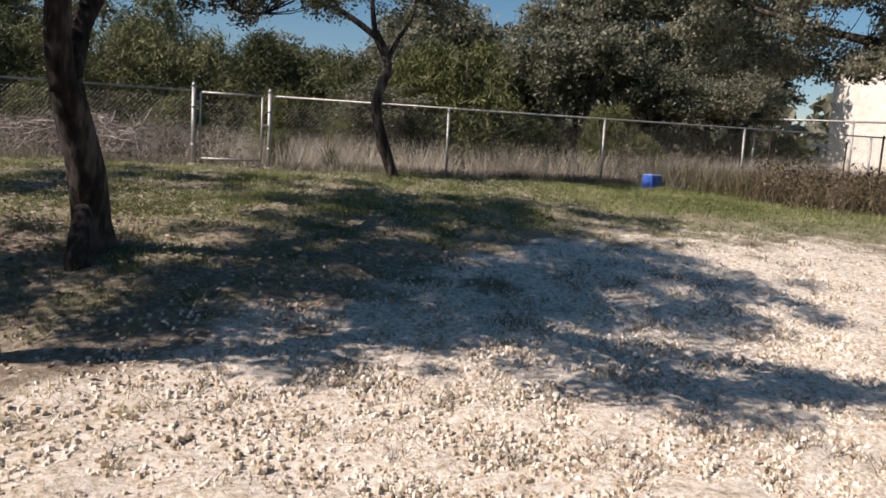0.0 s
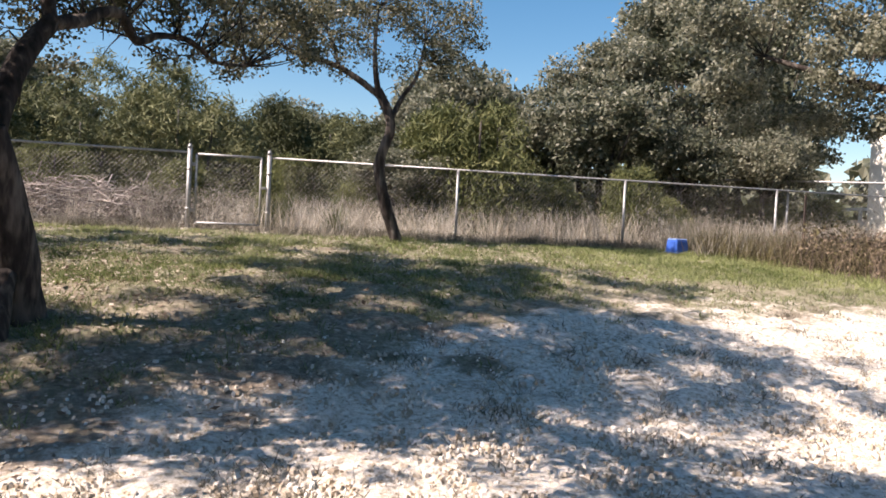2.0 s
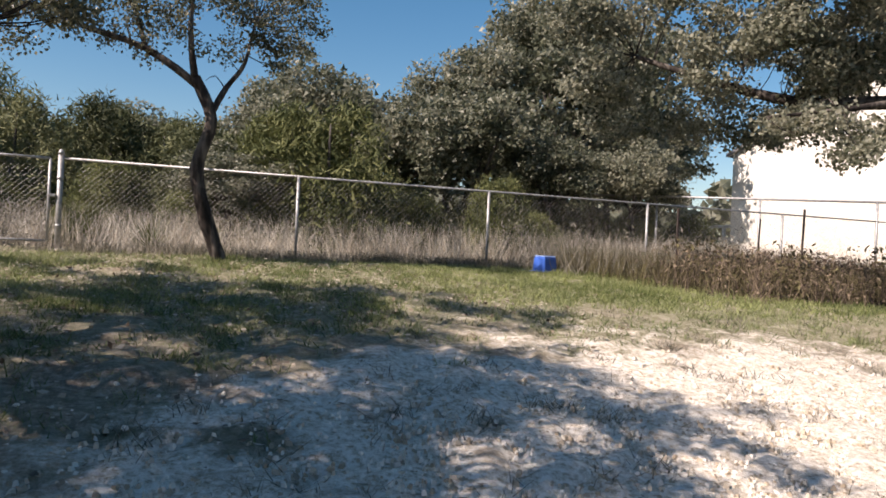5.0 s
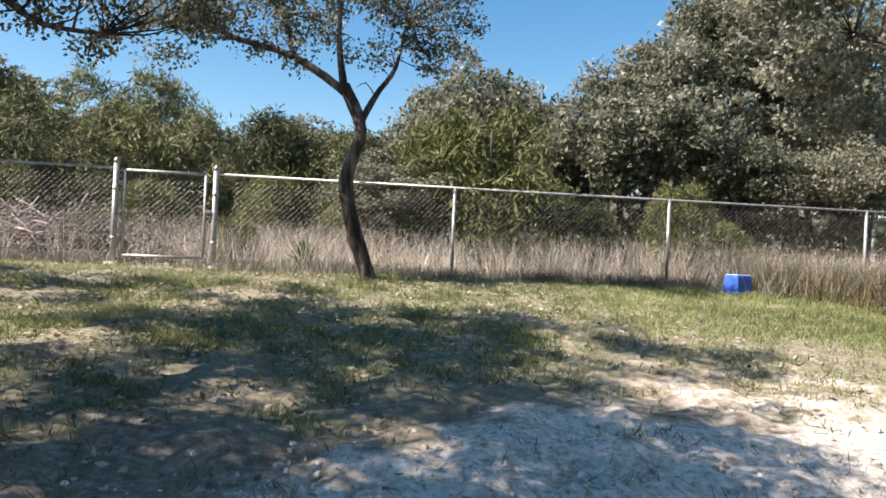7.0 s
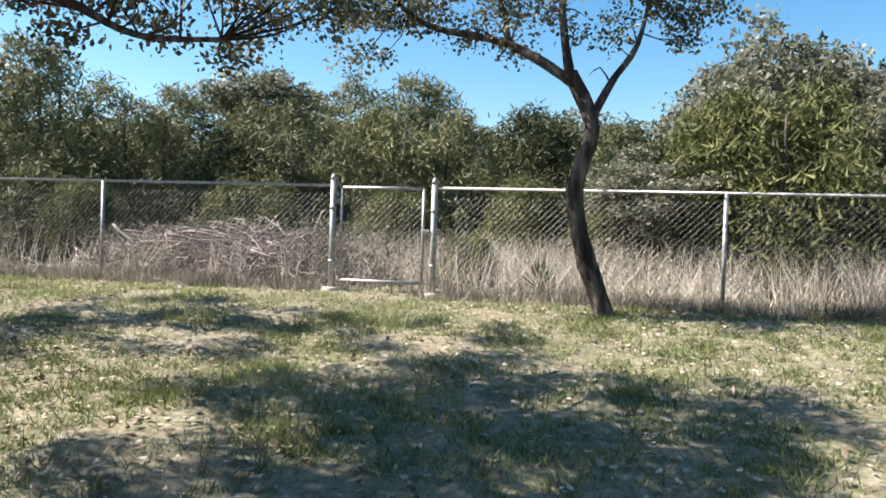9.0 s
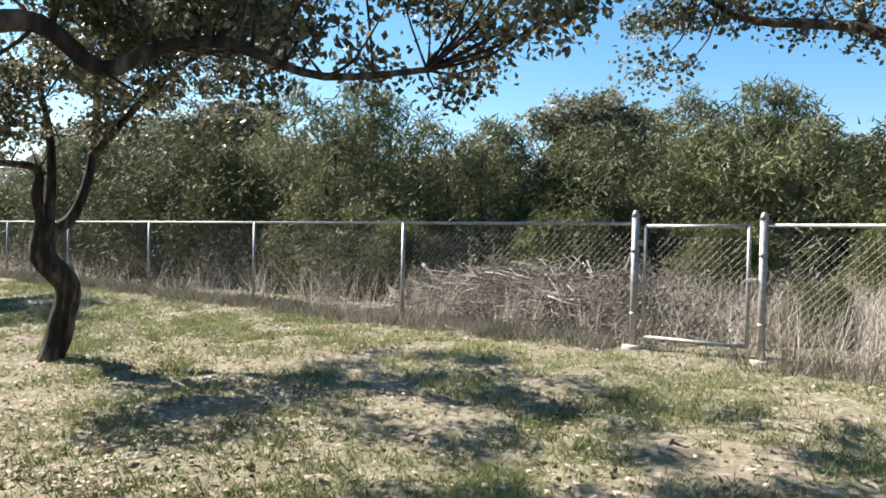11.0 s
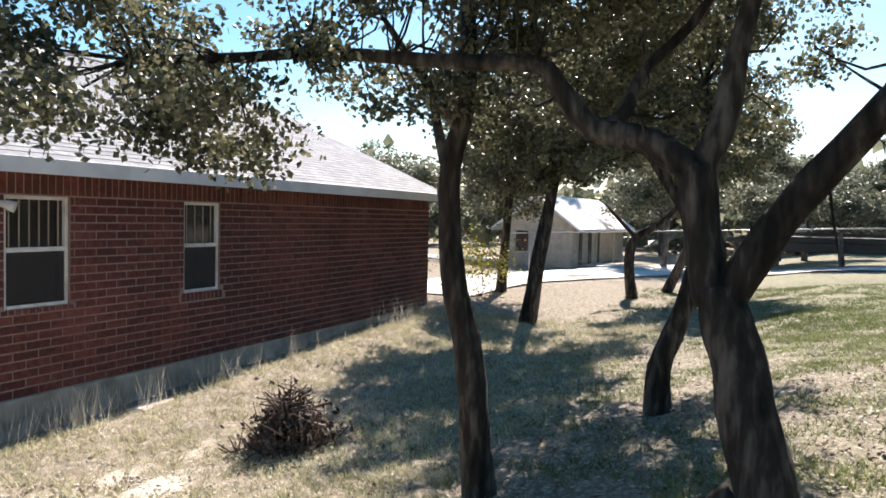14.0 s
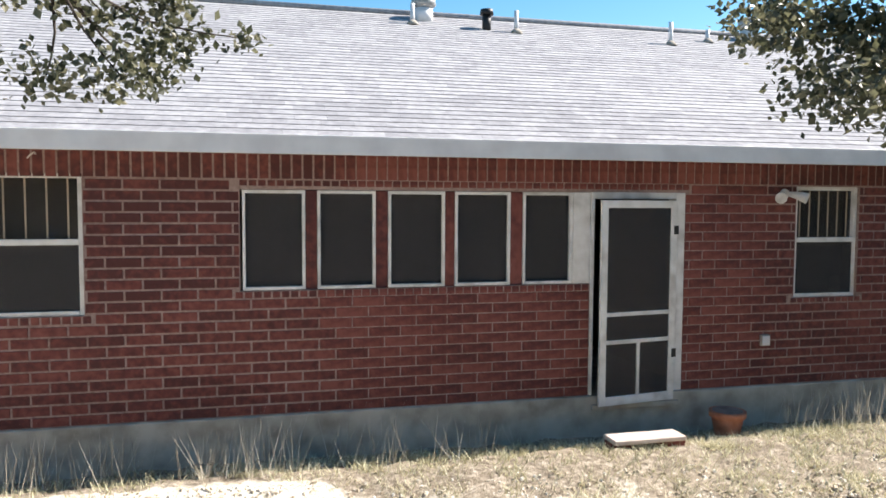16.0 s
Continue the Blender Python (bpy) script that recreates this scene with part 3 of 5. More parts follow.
for u, down, h in ((0.4, 0.75, 0.3), (-1.2, 0.95, 0.33), (-3.75, 1.15, 0.35), (-4.65, 0.75, 0.2)):
    vent_pipe(u, down, h)
flue = thing("vent_hood", "dark capped metal flue on the shingle roof", "vent", on_roof(-0.75, 0.85), "roof vents")
part("pipe", tube([(0, 0, -0.05), (0, 0, 0.22)], 0.07, 0.07, 10), BLACK, flue)
part("cap", tube([(0, 0, 0.22), (0, 0, 0.3)], 0.11, 0.1, 10), BLACK, flue)
for u in (0.15, -5.7):
    tv = thing("turbine_vent", "round grey metal turbine vent near the roof ridge", "vent", on_roof(u, 0.35), "roof vents")
    part("base", tube([(0, 0, -0.08), (0, 0, 0.16)], 0.16, 0.15, 12), FASCIA, tv)
    bm = bmesh.new()
    add_tube(bm, [(0, 0, 0.16), (0, 0, 0.22), (0, 0, 0.32), (0, 0, 0.38)], 0.2, 0.2, 14)
    for vtx in bm.verts:
        k = (vtx.co.z - 0.16) / 0.22
        s = 0.75 + 0.45 * math.sin(math.pi * min(max(k, 0), 1)) - 0.25 * k
        vtx.co.x *= s
        vtx.co.y *= s
    part("turbine_head", bm, GALV, tv, "finned metal head")

# ---- trees ----
def twigs(bm, ends, n, reach, seed):
    r = random.Random(seed)
    for e in ends:
        for _ in range(n):
            a = Vector(e)
            w = Vector((r.uniform(-1, 1), r.uniform(-1, 1), r.uniform(-0.5, 0.8))).normalized() * reach * r.uniform(0.5, 1.2)
            add_tube(bm, [a, a + w * 0.5 + Vector((0, 0, r.uniform(-0.1, 0.15))), a + w], 0.011, 0.003, 4, 0.1, r.random() * 9)


def tree(name, label, limbs, blobs, bark, leaf_mat, leaf_size=0.07, per_m3=4, per_clump=300, spread=0.3, category="tree", upright=0.0, reach=0.38, ntw=2, group="", plain=False):
    """Trunk and limbs as tapered tubes, with a crown of single leaves in clumps. limbs: (points, radius at the foot, at the tip)."""
    base = Vector(limbs[0][0][0])
    t = thing(name, label, category, Matrix.Translation(base), group)
    bm = bmesh.new()
    for i, (pts, r0, r1) in enumerate(limbs):
        pts = [Vector(p) - base for p in pts]
        add_tube(bm, pts, r0, r1, 10 if r0 > 0.08 else 7, 0.22, i * 3.1)
    ends = [Vector(p) - base for pts, r0, r1 in limbs[1:] if r0 < 0.12 for p in pts[1:] if p[2] - base.z > 1.9]
    twigs(bm, ends, ntw, reach, len(limbs))
    c, cores = tufts([((Vector(b[0]) - base)[:], b[1]) for b in blobs], per_m3, spread, per_clump)
    joints = np.array([(Vector(a).lerp(Vector(b), u) - base)[:] for pts, r0, r1 in limbs for a, b in zip(pts[len(pts) // 3:], pts[len(pts) // 3 + 1:]) for u in (0.2, 0.45, 0.7, 0.95)])
    for i, core in enumerate(cores):
        gaps = np.linalg.norm(joints - core, axis=1)
        near = int(np.argmin(gaps))
        if 0.15 < gaps[near] < 1.05:
            a, b = Vector(joints[near]), Vector(core)
            sag = Vector((rng.normal() * 0.06, rng.normal() * 0.06, -0.05 * gaps[near]))
            add_tube(bm, [a, a.lerp(b, 0.5) + sag, b], 0.006 + 0.006 * gaps[near], 0.003, 4, 0.1, i)
    part("trunk", bm, bark, t)
    part("crown", leaves("crown", c, leaf_size, leaf_mat, upright, 0.72, plain=plain), None, t)
    return t


B = tree("oak_tree", "gnarled live oak with a forked dark trunk and spreading limbs", [
    ([(-1.93, 6.98, 0.38), (-1.94, 6.88, 0.82), (-2.0, 6.75, 1.33), (-2.05, 6.66, 1.61), (-2.08, 6.6, 1.8)], 0.17, 0.115),
    ([(-1.95, 6.42, 0.25), (-1.96, 6.47, 0.42), (-1.97, 6.6, 0.62), (-1.97, 6.74, 0.8)], 0.115, 0.07),
    ([(-2.08, 6.6, 1.72), (-2.1, 6.51, 2.1), (-2.1, 6.48, 2.45)], 0.105, 0.095),
    ([(-2.1, 6.48, 2.4), (-2.1, 6.23, 2.57), (-2.05, 5.92, 2.65), (-2.0, 5.76, 2.85), (-1.95, 5.62, 3.0), (-1.9, 5.12, 3.04), (-1.7, 4.35, 3.11), (-1.3, 3.96, 3.03), (-1.0, 3.5, 3.0)], 0.085, 0.022),
    ([(-2.1, 6.48, 2.4), (-2.15, 6.6, 2.7), (-2.2, 6.65, 3.05), (-2.3, 6.73, 3.57), (-2.5, 6.7, 4.3)], 0.085, 0.03),
    ([(-2.07, 5.95, 2.65), (-2.2, 6.06, 2.75), (-2.4, 6.12, 3.01), (-2.6, 6.43, 3.43), (-2.9, 6.5, 4.1)], 0.05, 0.02),
    ([(-2.08, 6.62, 1.7), (-2.05, 6.84, 2.08), (-2.0, 7.09, 2.41), (-1.9, 7.36, 2.72)], 0.1, 0.075),
    ([(-1.9, 7.34, 2.7), (-1.95, 7.45, 2.93), (-2.0, 7.62, 3.39), (-2.1, 7.71, 3.72), (-2.2, 7.9, 4.4)], 0.07, 0.03),
    ([(-1.9, 7.34, 2.7), (-1.75, 7.71, 2.84), (-1.65, 7.93, 2.97), (-1.55, 8.16, 3.02), (-1.45, 8.39, 2.85), (-1.3, 8.58, 2.96), (-1.1, 8.75, 3.0), (-0.95, 8.85, 2.95), (-0.8, 9.16, 2.87), (-0.5, 9.6, 2.95)], 0.062, 0.015),
], [((-2.7, 6.7, 4.3), (1.6, 1.6, 0.8)), ((-2.0, 8.5, 3.95), (1.2, 1.4, 0.65)), ((-0.75, 9.55, 3.12), (0.7, 0.8, 0.36)), ((-1.5, 9.1, 3.4), (0.85, 0.8, 0.45)), ((-2.4, 9.3, 3.15), (0.8, 0.8, 0.4)), ((-0.9, 8.6, 3.45), (0.6, 0.7, 0.4)), ((-3.8, 5.5, 4.1), (1.4, 1.2, 0.7)),
    # (-1.3, 5.6), (-1.0, 6.6) and (-0.6, 5.2) are unseen, added to shade the gravel
    ((-1.9, 4.8, 3.75), (1.0, 0.9, 0.55)), ((-1.3, 5.6, 3.7), (0.75, 0.7, 0.32)), ((-1.0, 6.6, 3.8), (0.8, 0.7, 0.35)), ((-0.6, 5.2, 3.9), (0.75, 0.7, 0.3)), ((-0.95, 3.85, 2.95), (0.75, 0.6, 0.42)), ((-1.15, 3.9, 2.45), (0.42, 0.4, 0.36)), ((-1.8, 4.4, 2.95), (0.7, 0.7, 0.4)), ((-0.5, 3.7, 3.1), (0.45, 0.4, 0.35)), ((-1.2, 3.7, 3.2), (1.0, 0.8, 0.5)), ((-0.4, 3.9, 2.9), (0.6, 0.6, 0.4)), ((-1.3, 3.9, 2.7), (0.7, 0.6, 0.4)), ((-0.25, 3.6, 2.75), (0.5, 0.45, 0.45)), ((-1.7, 7.3, 4.4), (0.9, 1.3, 0.5)), ((-3.6, 8.3, 4.4), (1.2, 1.3, 0.6)), ((-2.6, 9.9, 4.2), (1.3, 1.1, 0.5)),
    # high blobs added to shade the yard; those at z 4.9 stay out of view
    ((-0.6, 5.6, 4.3), (1.0, 1.0, 0.4)), ((-0.3, 7.7, 4.4), (1.0, 1.1, 0.42)), ((-4.4, 6.9, 4.4), (1.2, 1.2, 0.5)), ((-1.7, 6.0, 4.4), (1.1, 1.0, 0.4)), ((-1.2, 8.8, 4.3), (1.0, 0.9, 0.4)), ((-0.2, 9.5, 3.55), (0.9, 0.8, 0.4)), ((0.25, 9.9, 3.3), (0.5, 0.5, 0.3)), ((-0.7, 4.7, 4.0), (0.8, 0.7, 0.35)), ((-2.6, 5.0, 4.4), (1.1, 0.9, 0.45)), ((-3.0, 4.9, 4.9), (1.3, 1.1, 0.4)), ((-4.3, 5.6, 4.9), (1.2, 1.1, 0.4)), ((-2.0, 5.7, 4.9), (1.0, 0.9, 0.4))],
    BARK, OAK_LEAF, 0.044, 9.0, 250, 0.25)
A = tree("oak_tree", "slim live oak with a single dark trunk", [
    ([(-3.15, 4.82, -0.05), (-3.13, 4.78, 0.4), (-3.1, 4.73, 1.07), (-3.1, 4.57, 1.75), (-3.1, 4.53, 2.52), (-3.15, 4.63, 3.0), (-3.2, 4.6, 3.8)], 0.135, 0.06),
    ([(-3.1, 4.55, 2.4), (-3.3, 4.3, 2.9), (-3.6, 4.1, 3.3)], 0.06, 0.02),
    ([(-3.1, 4.6, 2.8), (-2.8, 4.4, 3.2), (-2.5, 4.3, 3.5)], 0.05, 0.02)],
    [((-3.4, 5.5, 4.0), (1.4, 1.0, 0.8)), ((-4.2, 5.1, 3.4), (0.8, 0.7, 0.5)), ((-5.2, 5.5, 4.0), (1.2, 0.9, 0.6)), ((-2.6, 5.1, 3.7), (0.8, 0.7, 0.5)), ((-3.6, 4.3, 3.1), (0.8, 0.7, 0.4)), ((-2.9, 4.9, 3.3), (0.7, 0.6, 0.4)), ((-3.9, 4.7, 2.9), (0.5, 0.5, 0.3))], BARK, OAK_LEAF, 0.046, 4.5, 400, 0.3)
C = tree("oak_tree", "small leaning live oak with a thin dark trunk", [
    ([(-5.7, 5.62, 0.15), (-5.7, 5.63, 0.7), (-5.75, 5.78, 1.14), (-5.9, 5.95, 1.9), (-5.9, 6.0, 2.8), (-6.1, 5.9, 3.6)], 0.14, 0.05),
    ([(-5.9, 5.95, 2.0), (-6.0, 5.5, 2.7), (-6.3, 5.1, 3.2), (-7.0, 4.6, 3.6), (-7.6, 4.8, 3.9)], 0.07, 0.02),
    ([(-5.9, 6.0, 2.6), (-6.8, 5.6, 3.4), (-8.2, 5.0, 4.1)], 0.06, 0.02)],
    [((-6.1, 5.7, 3.9), (1.5, 1.5, 0.9)), ((-6.8, 5.2, 3.6), (0.9, 0.9, 0.5)), ((-7.6, 5.0, 3.9), (1.4, 1.0, 0.6)), ((-8.8, 4.8, 4.2), (1.4, 1.3, 0.6)), ((-6.2, 5.4, 3.0), (1.0, 0.9, 0.45)), ((-8.3, 4.0, 4.2), (1.2, 1.0, 0.5)), ((-9.0, 4.6, 3.8), (1.2, 1.0, 0.5)), ((-7.0, 4.2, 3.6), (1.0, 0.8, 0.4)), ((-10.2, 6.0, 4.1), (1.2, 1.0, 0.5))], BARK, OAK_LEAF, 0.058, 5.5, 240, 0.32)
T3 = tree("oak_tree", "small crooked live oak with a twisted dark trunk", [
    ([(-5.95, 10.08, 0.72), (-5.95, 10.19, 1.14), (-5.9, 10.22, 1.57), (-5.9, 9.98, 1.87), (-5.9, 10.03, 2.2)], 0.13, 0.12),
    ([(-5.9, 9.98, 2.1), (-5.9, 9.92, 2.45), (-5.9, 9.92, 2.71), (-5.9, 9.67, 2.75), (-5.8, 9.28, 2.73)], 0.06, 0.025),
    ([(-5.9, 10.05, 2.1), (-5.9, 10.26, 2.25), (-5.9, 10.41, 2.62), (-5.95, 10.51, 3.2), (-6.0, 10.53, 3.7)], 0.07, 0.03),
    ([(-5.92, 10.46, 2.9), (-5.0, 10.7, 3.6), (-4.0, 10.9, 4.0), (-3.2, 11.1, 4.2)], 0.045, 0.012),
    ([(-5.9, 10.03, 2.2), (-5.9, 10.05, 2.66), (-5.9, 10.03, 3.08), (-5.9, 9.9, 3.6)], 0.06, 0.025)],
    [((-6.0, 9.7, 3.55), (1.1, 1.15, 0.7)), ((-5.9, 10.6, 3.9), (1.0, 1.0, 0.6)), ((-5.8, 9.2, 3.05), (0.6, 0.55, 0.4)), ((-6.2, 11.0, 4.2), (1.3, 1.1, 0.55)), ((-4.9, 10.9, 4.1), (1.0, 0.9, 0.45)), ((-3.9, 10.9, 4.15), (0.9, 0.7, 0.4)), ((-3.1, 11.2, 4.3), (0.8, 0.6, 0.35)), ((-5.0, 10.0, 4.25), (0.9, 0.7, 0.4))], BARK, OAK_LEAF, 0.05, 5.0, 260, 0.27)
T4 = tree("oak_tree", "small live oak with an upright dark trunk", [
    ([(-14.1, 11.14, 0.8), (-14.1, 11.2, 1.74), (-14.1, 11.28, 2.95), (-14.0, 11.2, 3.8)], 0.15, 0.07),
    ([(-14.1, 11.25, 2.6), (-14.2, 10.7, 3.3)], 0.06, 0.03)],
    [((-14.1, 11.0, 4.2), (1.7, 1.7, 0.95)), ((-14.0, 10.3, 3.6), (0.9, 0.8, 0.5))], BARK, OAK_LEAF, 0.09, 3.2, 170, 0.4)
T2 = tree("oak_tree", "leaning live oak with a grey curved trunk near the fence", [
    ([(1.78, 12.97, 0.92), (1.74, 12.95, 1.1), (1.55, 12.95, 1.68), (1.44, 12.95, 2.23), (1.59, 12.9, 2.87), (1.36, 12.9, 3.4)], 0.105, 0.07),
    ([(1.4, 12.9, 3.3), (0.74, 12.9, 3.7), (-0.06, 12.8, 3.88), (-0.51, 12.7, 4.21)], 0.06, 0.015),
    ([(1.58, 12.9, 2.95), (1.75, 12.95, 3.3), (1.99, 13.0, 3.69), (2.12, 13.1, 4.3)], 0.05, 0.015),
    ([(1.36, 12.9, 3.35), (1.27, 12.8, 4.0), (1.31, 12.8, 4.7)], 0.055, 0.015),
    ([(0.74, 12.9, 3.7), (0.6, 13.1, 4.2), (0.3, 13.2, 4.6)], 0.035, 0.01)],
    [((1.5, 12.9, 4.7), (1.5, 1.3, 0.7)), ((0.1, 12.8, 4.3), (1.2, 1.0, 0.55)), ((-0.55, 12.65, 3.9), (0.9, 0.7, 0.5)), ((2.3, 13.0, 4.1), (0.8, 0.8, 0.5)), ((0.9, 12.8, 3.75), (0.9, 0.7, 0.3)), ((2.8, 13.0, 4.5), (0.7, 0.7, 0.4)), ((-0.9, 12.7, 4.5), (0.8, 0.7, 0.4))],
    BARK, OAK_LEAF, 0.046, 11, 125, 0.24)
G = tree("oak_tree", "broad live oak whose canopy hangs low over the yard", [
    ([(11.8, 7.6, 0.45), (11.7, 7.7, 1.5), (11.5, 7.9, 2.6), (11.2, 8.2, 3.4)], 0.28, 0.2),
    ([(11.3, 8.1, 3.1), (10.3, 9.4, 3.5), (9.2, 10.4, 3.55), (8.2, 11.2, 3.9), (7.4, 11.9, 4.3)], 0.13, 0.03),
    ([(10.8, 8.7, 3.3), (9.7, 9.1, 3.4), (8.6, 9.3, 3.2), (7.7, 9.5, 3.05)], 0.07, 0.015),
    ([(11.3, 8.1, 3.2), (10.2, 8.6, 4.2), (9.0, 9.0, 5.0)], 0.12, 0.03),
    ([(11.3, 8.1, 3.3), (11.4, 9.5, 4.5), (11.5, 10.8, 5.4)], 0.12, 0.03)],
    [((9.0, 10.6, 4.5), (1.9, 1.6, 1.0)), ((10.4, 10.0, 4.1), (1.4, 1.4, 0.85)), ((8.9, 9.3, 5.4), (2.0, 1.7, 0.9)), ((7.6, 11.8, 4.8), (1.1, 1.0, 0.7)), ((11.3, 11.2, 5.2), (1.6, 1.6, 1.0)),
     ((9.7, 10.2, 3.35), (0.8, 0.7, 0.4)), ((6.6, 12.2, 5.3), (1.4, 1.2, 0.8)), ((7.5, 12.4, 3.9), (1.2, 1.0, 0.65)), ((9.1, 12.4, 3.4), (1.4, 1.2, 0.7)), ((8.2, 11.8, 5.9), (1.5, 1.2, 0.7)), ((7.8, 9.5, 3.0), (0.8, 0.7, 0.35)), ((9.0, 9.6, 3.1), (1.0, 0.8, 0.45)), ((8.6, 8.9, 2.75), (0.5, 0.5, 0.3))], BARK, OAK_PALE, 0.064, 4.2, 300, 0.34)
H = tree("oak_tree", "live oak with a long low bough reaching towards the house", [
    ([(8.6, 2.6, -0.35), (8.5, 2.7, 1.0), (8.2, 2.9, 2.3)], 0.2, 0.15),
    ([(8.3, 2.8, 2.1), (6.8, 3.2, 3.1), (5.2, 3.4, 3.5), (4.1, 3.5, 3.35), (3.4, 3.3, 3.1)], 0.09, 0.015),
    ([(8.2, 2.9, 2.2), (8.1, 3.2, 3.4), (8.0, 3.4, 4.4)], 0.1, 0.03)],
    [((3.4, 3.0, 2.92), (0.62, 0.45, 0.34)), ((3.0, 2.9, 3.0), (0.4, 0.3, 0.2)), ((3.75, 3.2, 2.95), (0.6, 0.5, 0.3)), ((3.25, 3.2, 2.75), (0.35, 0.3, 0.2)), ((4.0, 3.4, 3.35), (0.6, 0.5, 0.35)), ((5.2, 3.5, 3.8), (0.9, 0.7, 0.45)), ((7.9, 3.3, 4.5), (1.6, 1.6, 0.9))], BARK, OAK_LEAF, 0.044, 13, 150, 0.2)
for label, pts, blobs in (
    ("live oak with a leaning dark trunk by the house's end", [(-12.5, 1.66, -0.05), (-12.5, 1.91, 1.48), (-12.5, 2.22, 3.17), (-12.6, 2.3, 4.0)], [((-12.4, 2.0, 4.4), (2.0, 1.9, 1.2)), ((-11.6, 1.6, 3.4), (1.0, 1.0, 0.6)), ((-10.8, 2.6, 4.4), (1.7, 1.5, 0.7)), ((-9.6, 3.5, 4.3), (1.5, 1.3, 0.6)), ((-11.5, 1.2, 4.3), (1.3, 1.1, 0.5)), ((-11.9, 2.6, 3.0), (0.9, 0.8, 0.5)), ((-13.8, 3.2, 3.7), (1.4, 1.2, 0.5)), ((-10.3, 2.0, 3.9), (1.2, 1.0, 0.5)), ((-14.9, 0.8, 3.8), (1.3, 1.2, 0.6))]),
    ("young oak with a thin straight trunk beyond the house's end", [(-16.3, -0.5, 0.15), (-16.3, -0.4, 1.4), (-16.3, -0.3, 2.8), (-16.4, -0.2, 3.6)], [((-16.3, -0.4, 3.6), (1.7, 1.6, 1.3))]),
    ("bent oak with a hooked thin trunk", [(-17.2, 2.7, 0.15), (-17.2, 2.6, 1.2), (-17.2, 2.75, 1.75), (-17.3, 3.3, 2.1), (-17.3, 3.9, 2.7)], [((-17.4, 4.2, 3.9), (1.9, 1.8, 1.0))]),
    ("slim oak with a forked thin trunk", [(-19.0, 3.2, 0.25), (-19.0, 3.7, 1.4), (-19.0, 4.0, 2.4), (-19.2, 4.1, 3.3)], [((-19.2, 4.4, 4.2), (1.9, 1.9, 1.1))]),
):
    tree("oak_tree", label, [(pts, 0.19 if pts[0][0] > -13 else 0.15, 0.06), ([pts[2], Vector(pts[2]) + Vector((0.3, -0.7, 0.8))], 0.06, 0.03)], blobs, BARK, OAK_LEAF, 0.088, 5.5, 190, 0.36)


# woods beyond the fence: junipers and oaks, a few built and then copied
def juniper(name, label, h, r, mat, seed, n=1500, leaf=0.16):
    t = thing(name, label, "tree")
    r_ = random.Random(seed)
    bm = bmesh.new()
    for k in range(4):
        a = 6.28 * k / 4 + seed
        add_tube(bm, [(0.1 * math.cos(a), 0.1 * math.sin(a), -0.1), (0.3 * r * math.cos(a), 0.3 * r * math.sin(a), h * 0.4), (0.35 * r * math.cos(a), 0.35 * r * math.sin(a), h * 0.8)], 0.07, 0.015, 6, 0.2, k)
    part("trunk", bm, BARK_GREY, t)
    cs = []
    tips = [(r_.uniform(-0.5, 0.5) * r, r_.uniform(-0.5, 0.5) * r, h * r_.uniform(0.75, 1.0)) for _ in range(5)]
    for i in range(n // 12):
        tx, ty, th = tips[i % 5]
        z = th * rng.uniform(0, 1) ** 0.75
        w = r * (1 - (z / th) ** 2.4) * 0.85 + 0.1
        a = rng.uniform(0, 6.283)
        q = w * rng.uniform(0.35, 1.0) ** 0.5
        c = np.array([tx * min(1, z / th + 0.2) + q * math.cos(a), ty * min(1, z / th + 0.2) + q * math.sin(a), z + 0.1])
        cs.append(c + rng.normal(size=(12, 3)) * (0.1, 0.1, 0.17))
    part("crown", leaves("crown", np.concatenate(cs), leaf, mat, 0.55, 0.22, plain=True), None, t)
    return t


def put(m_x, m_y, s, turn, sz=None):
    return pose(m_x, m_y, float(lie(m_x, m_y)) - 0.05, 0, 0, turn) @ Matrix.Diagonal((s, s, sz or s, 1))


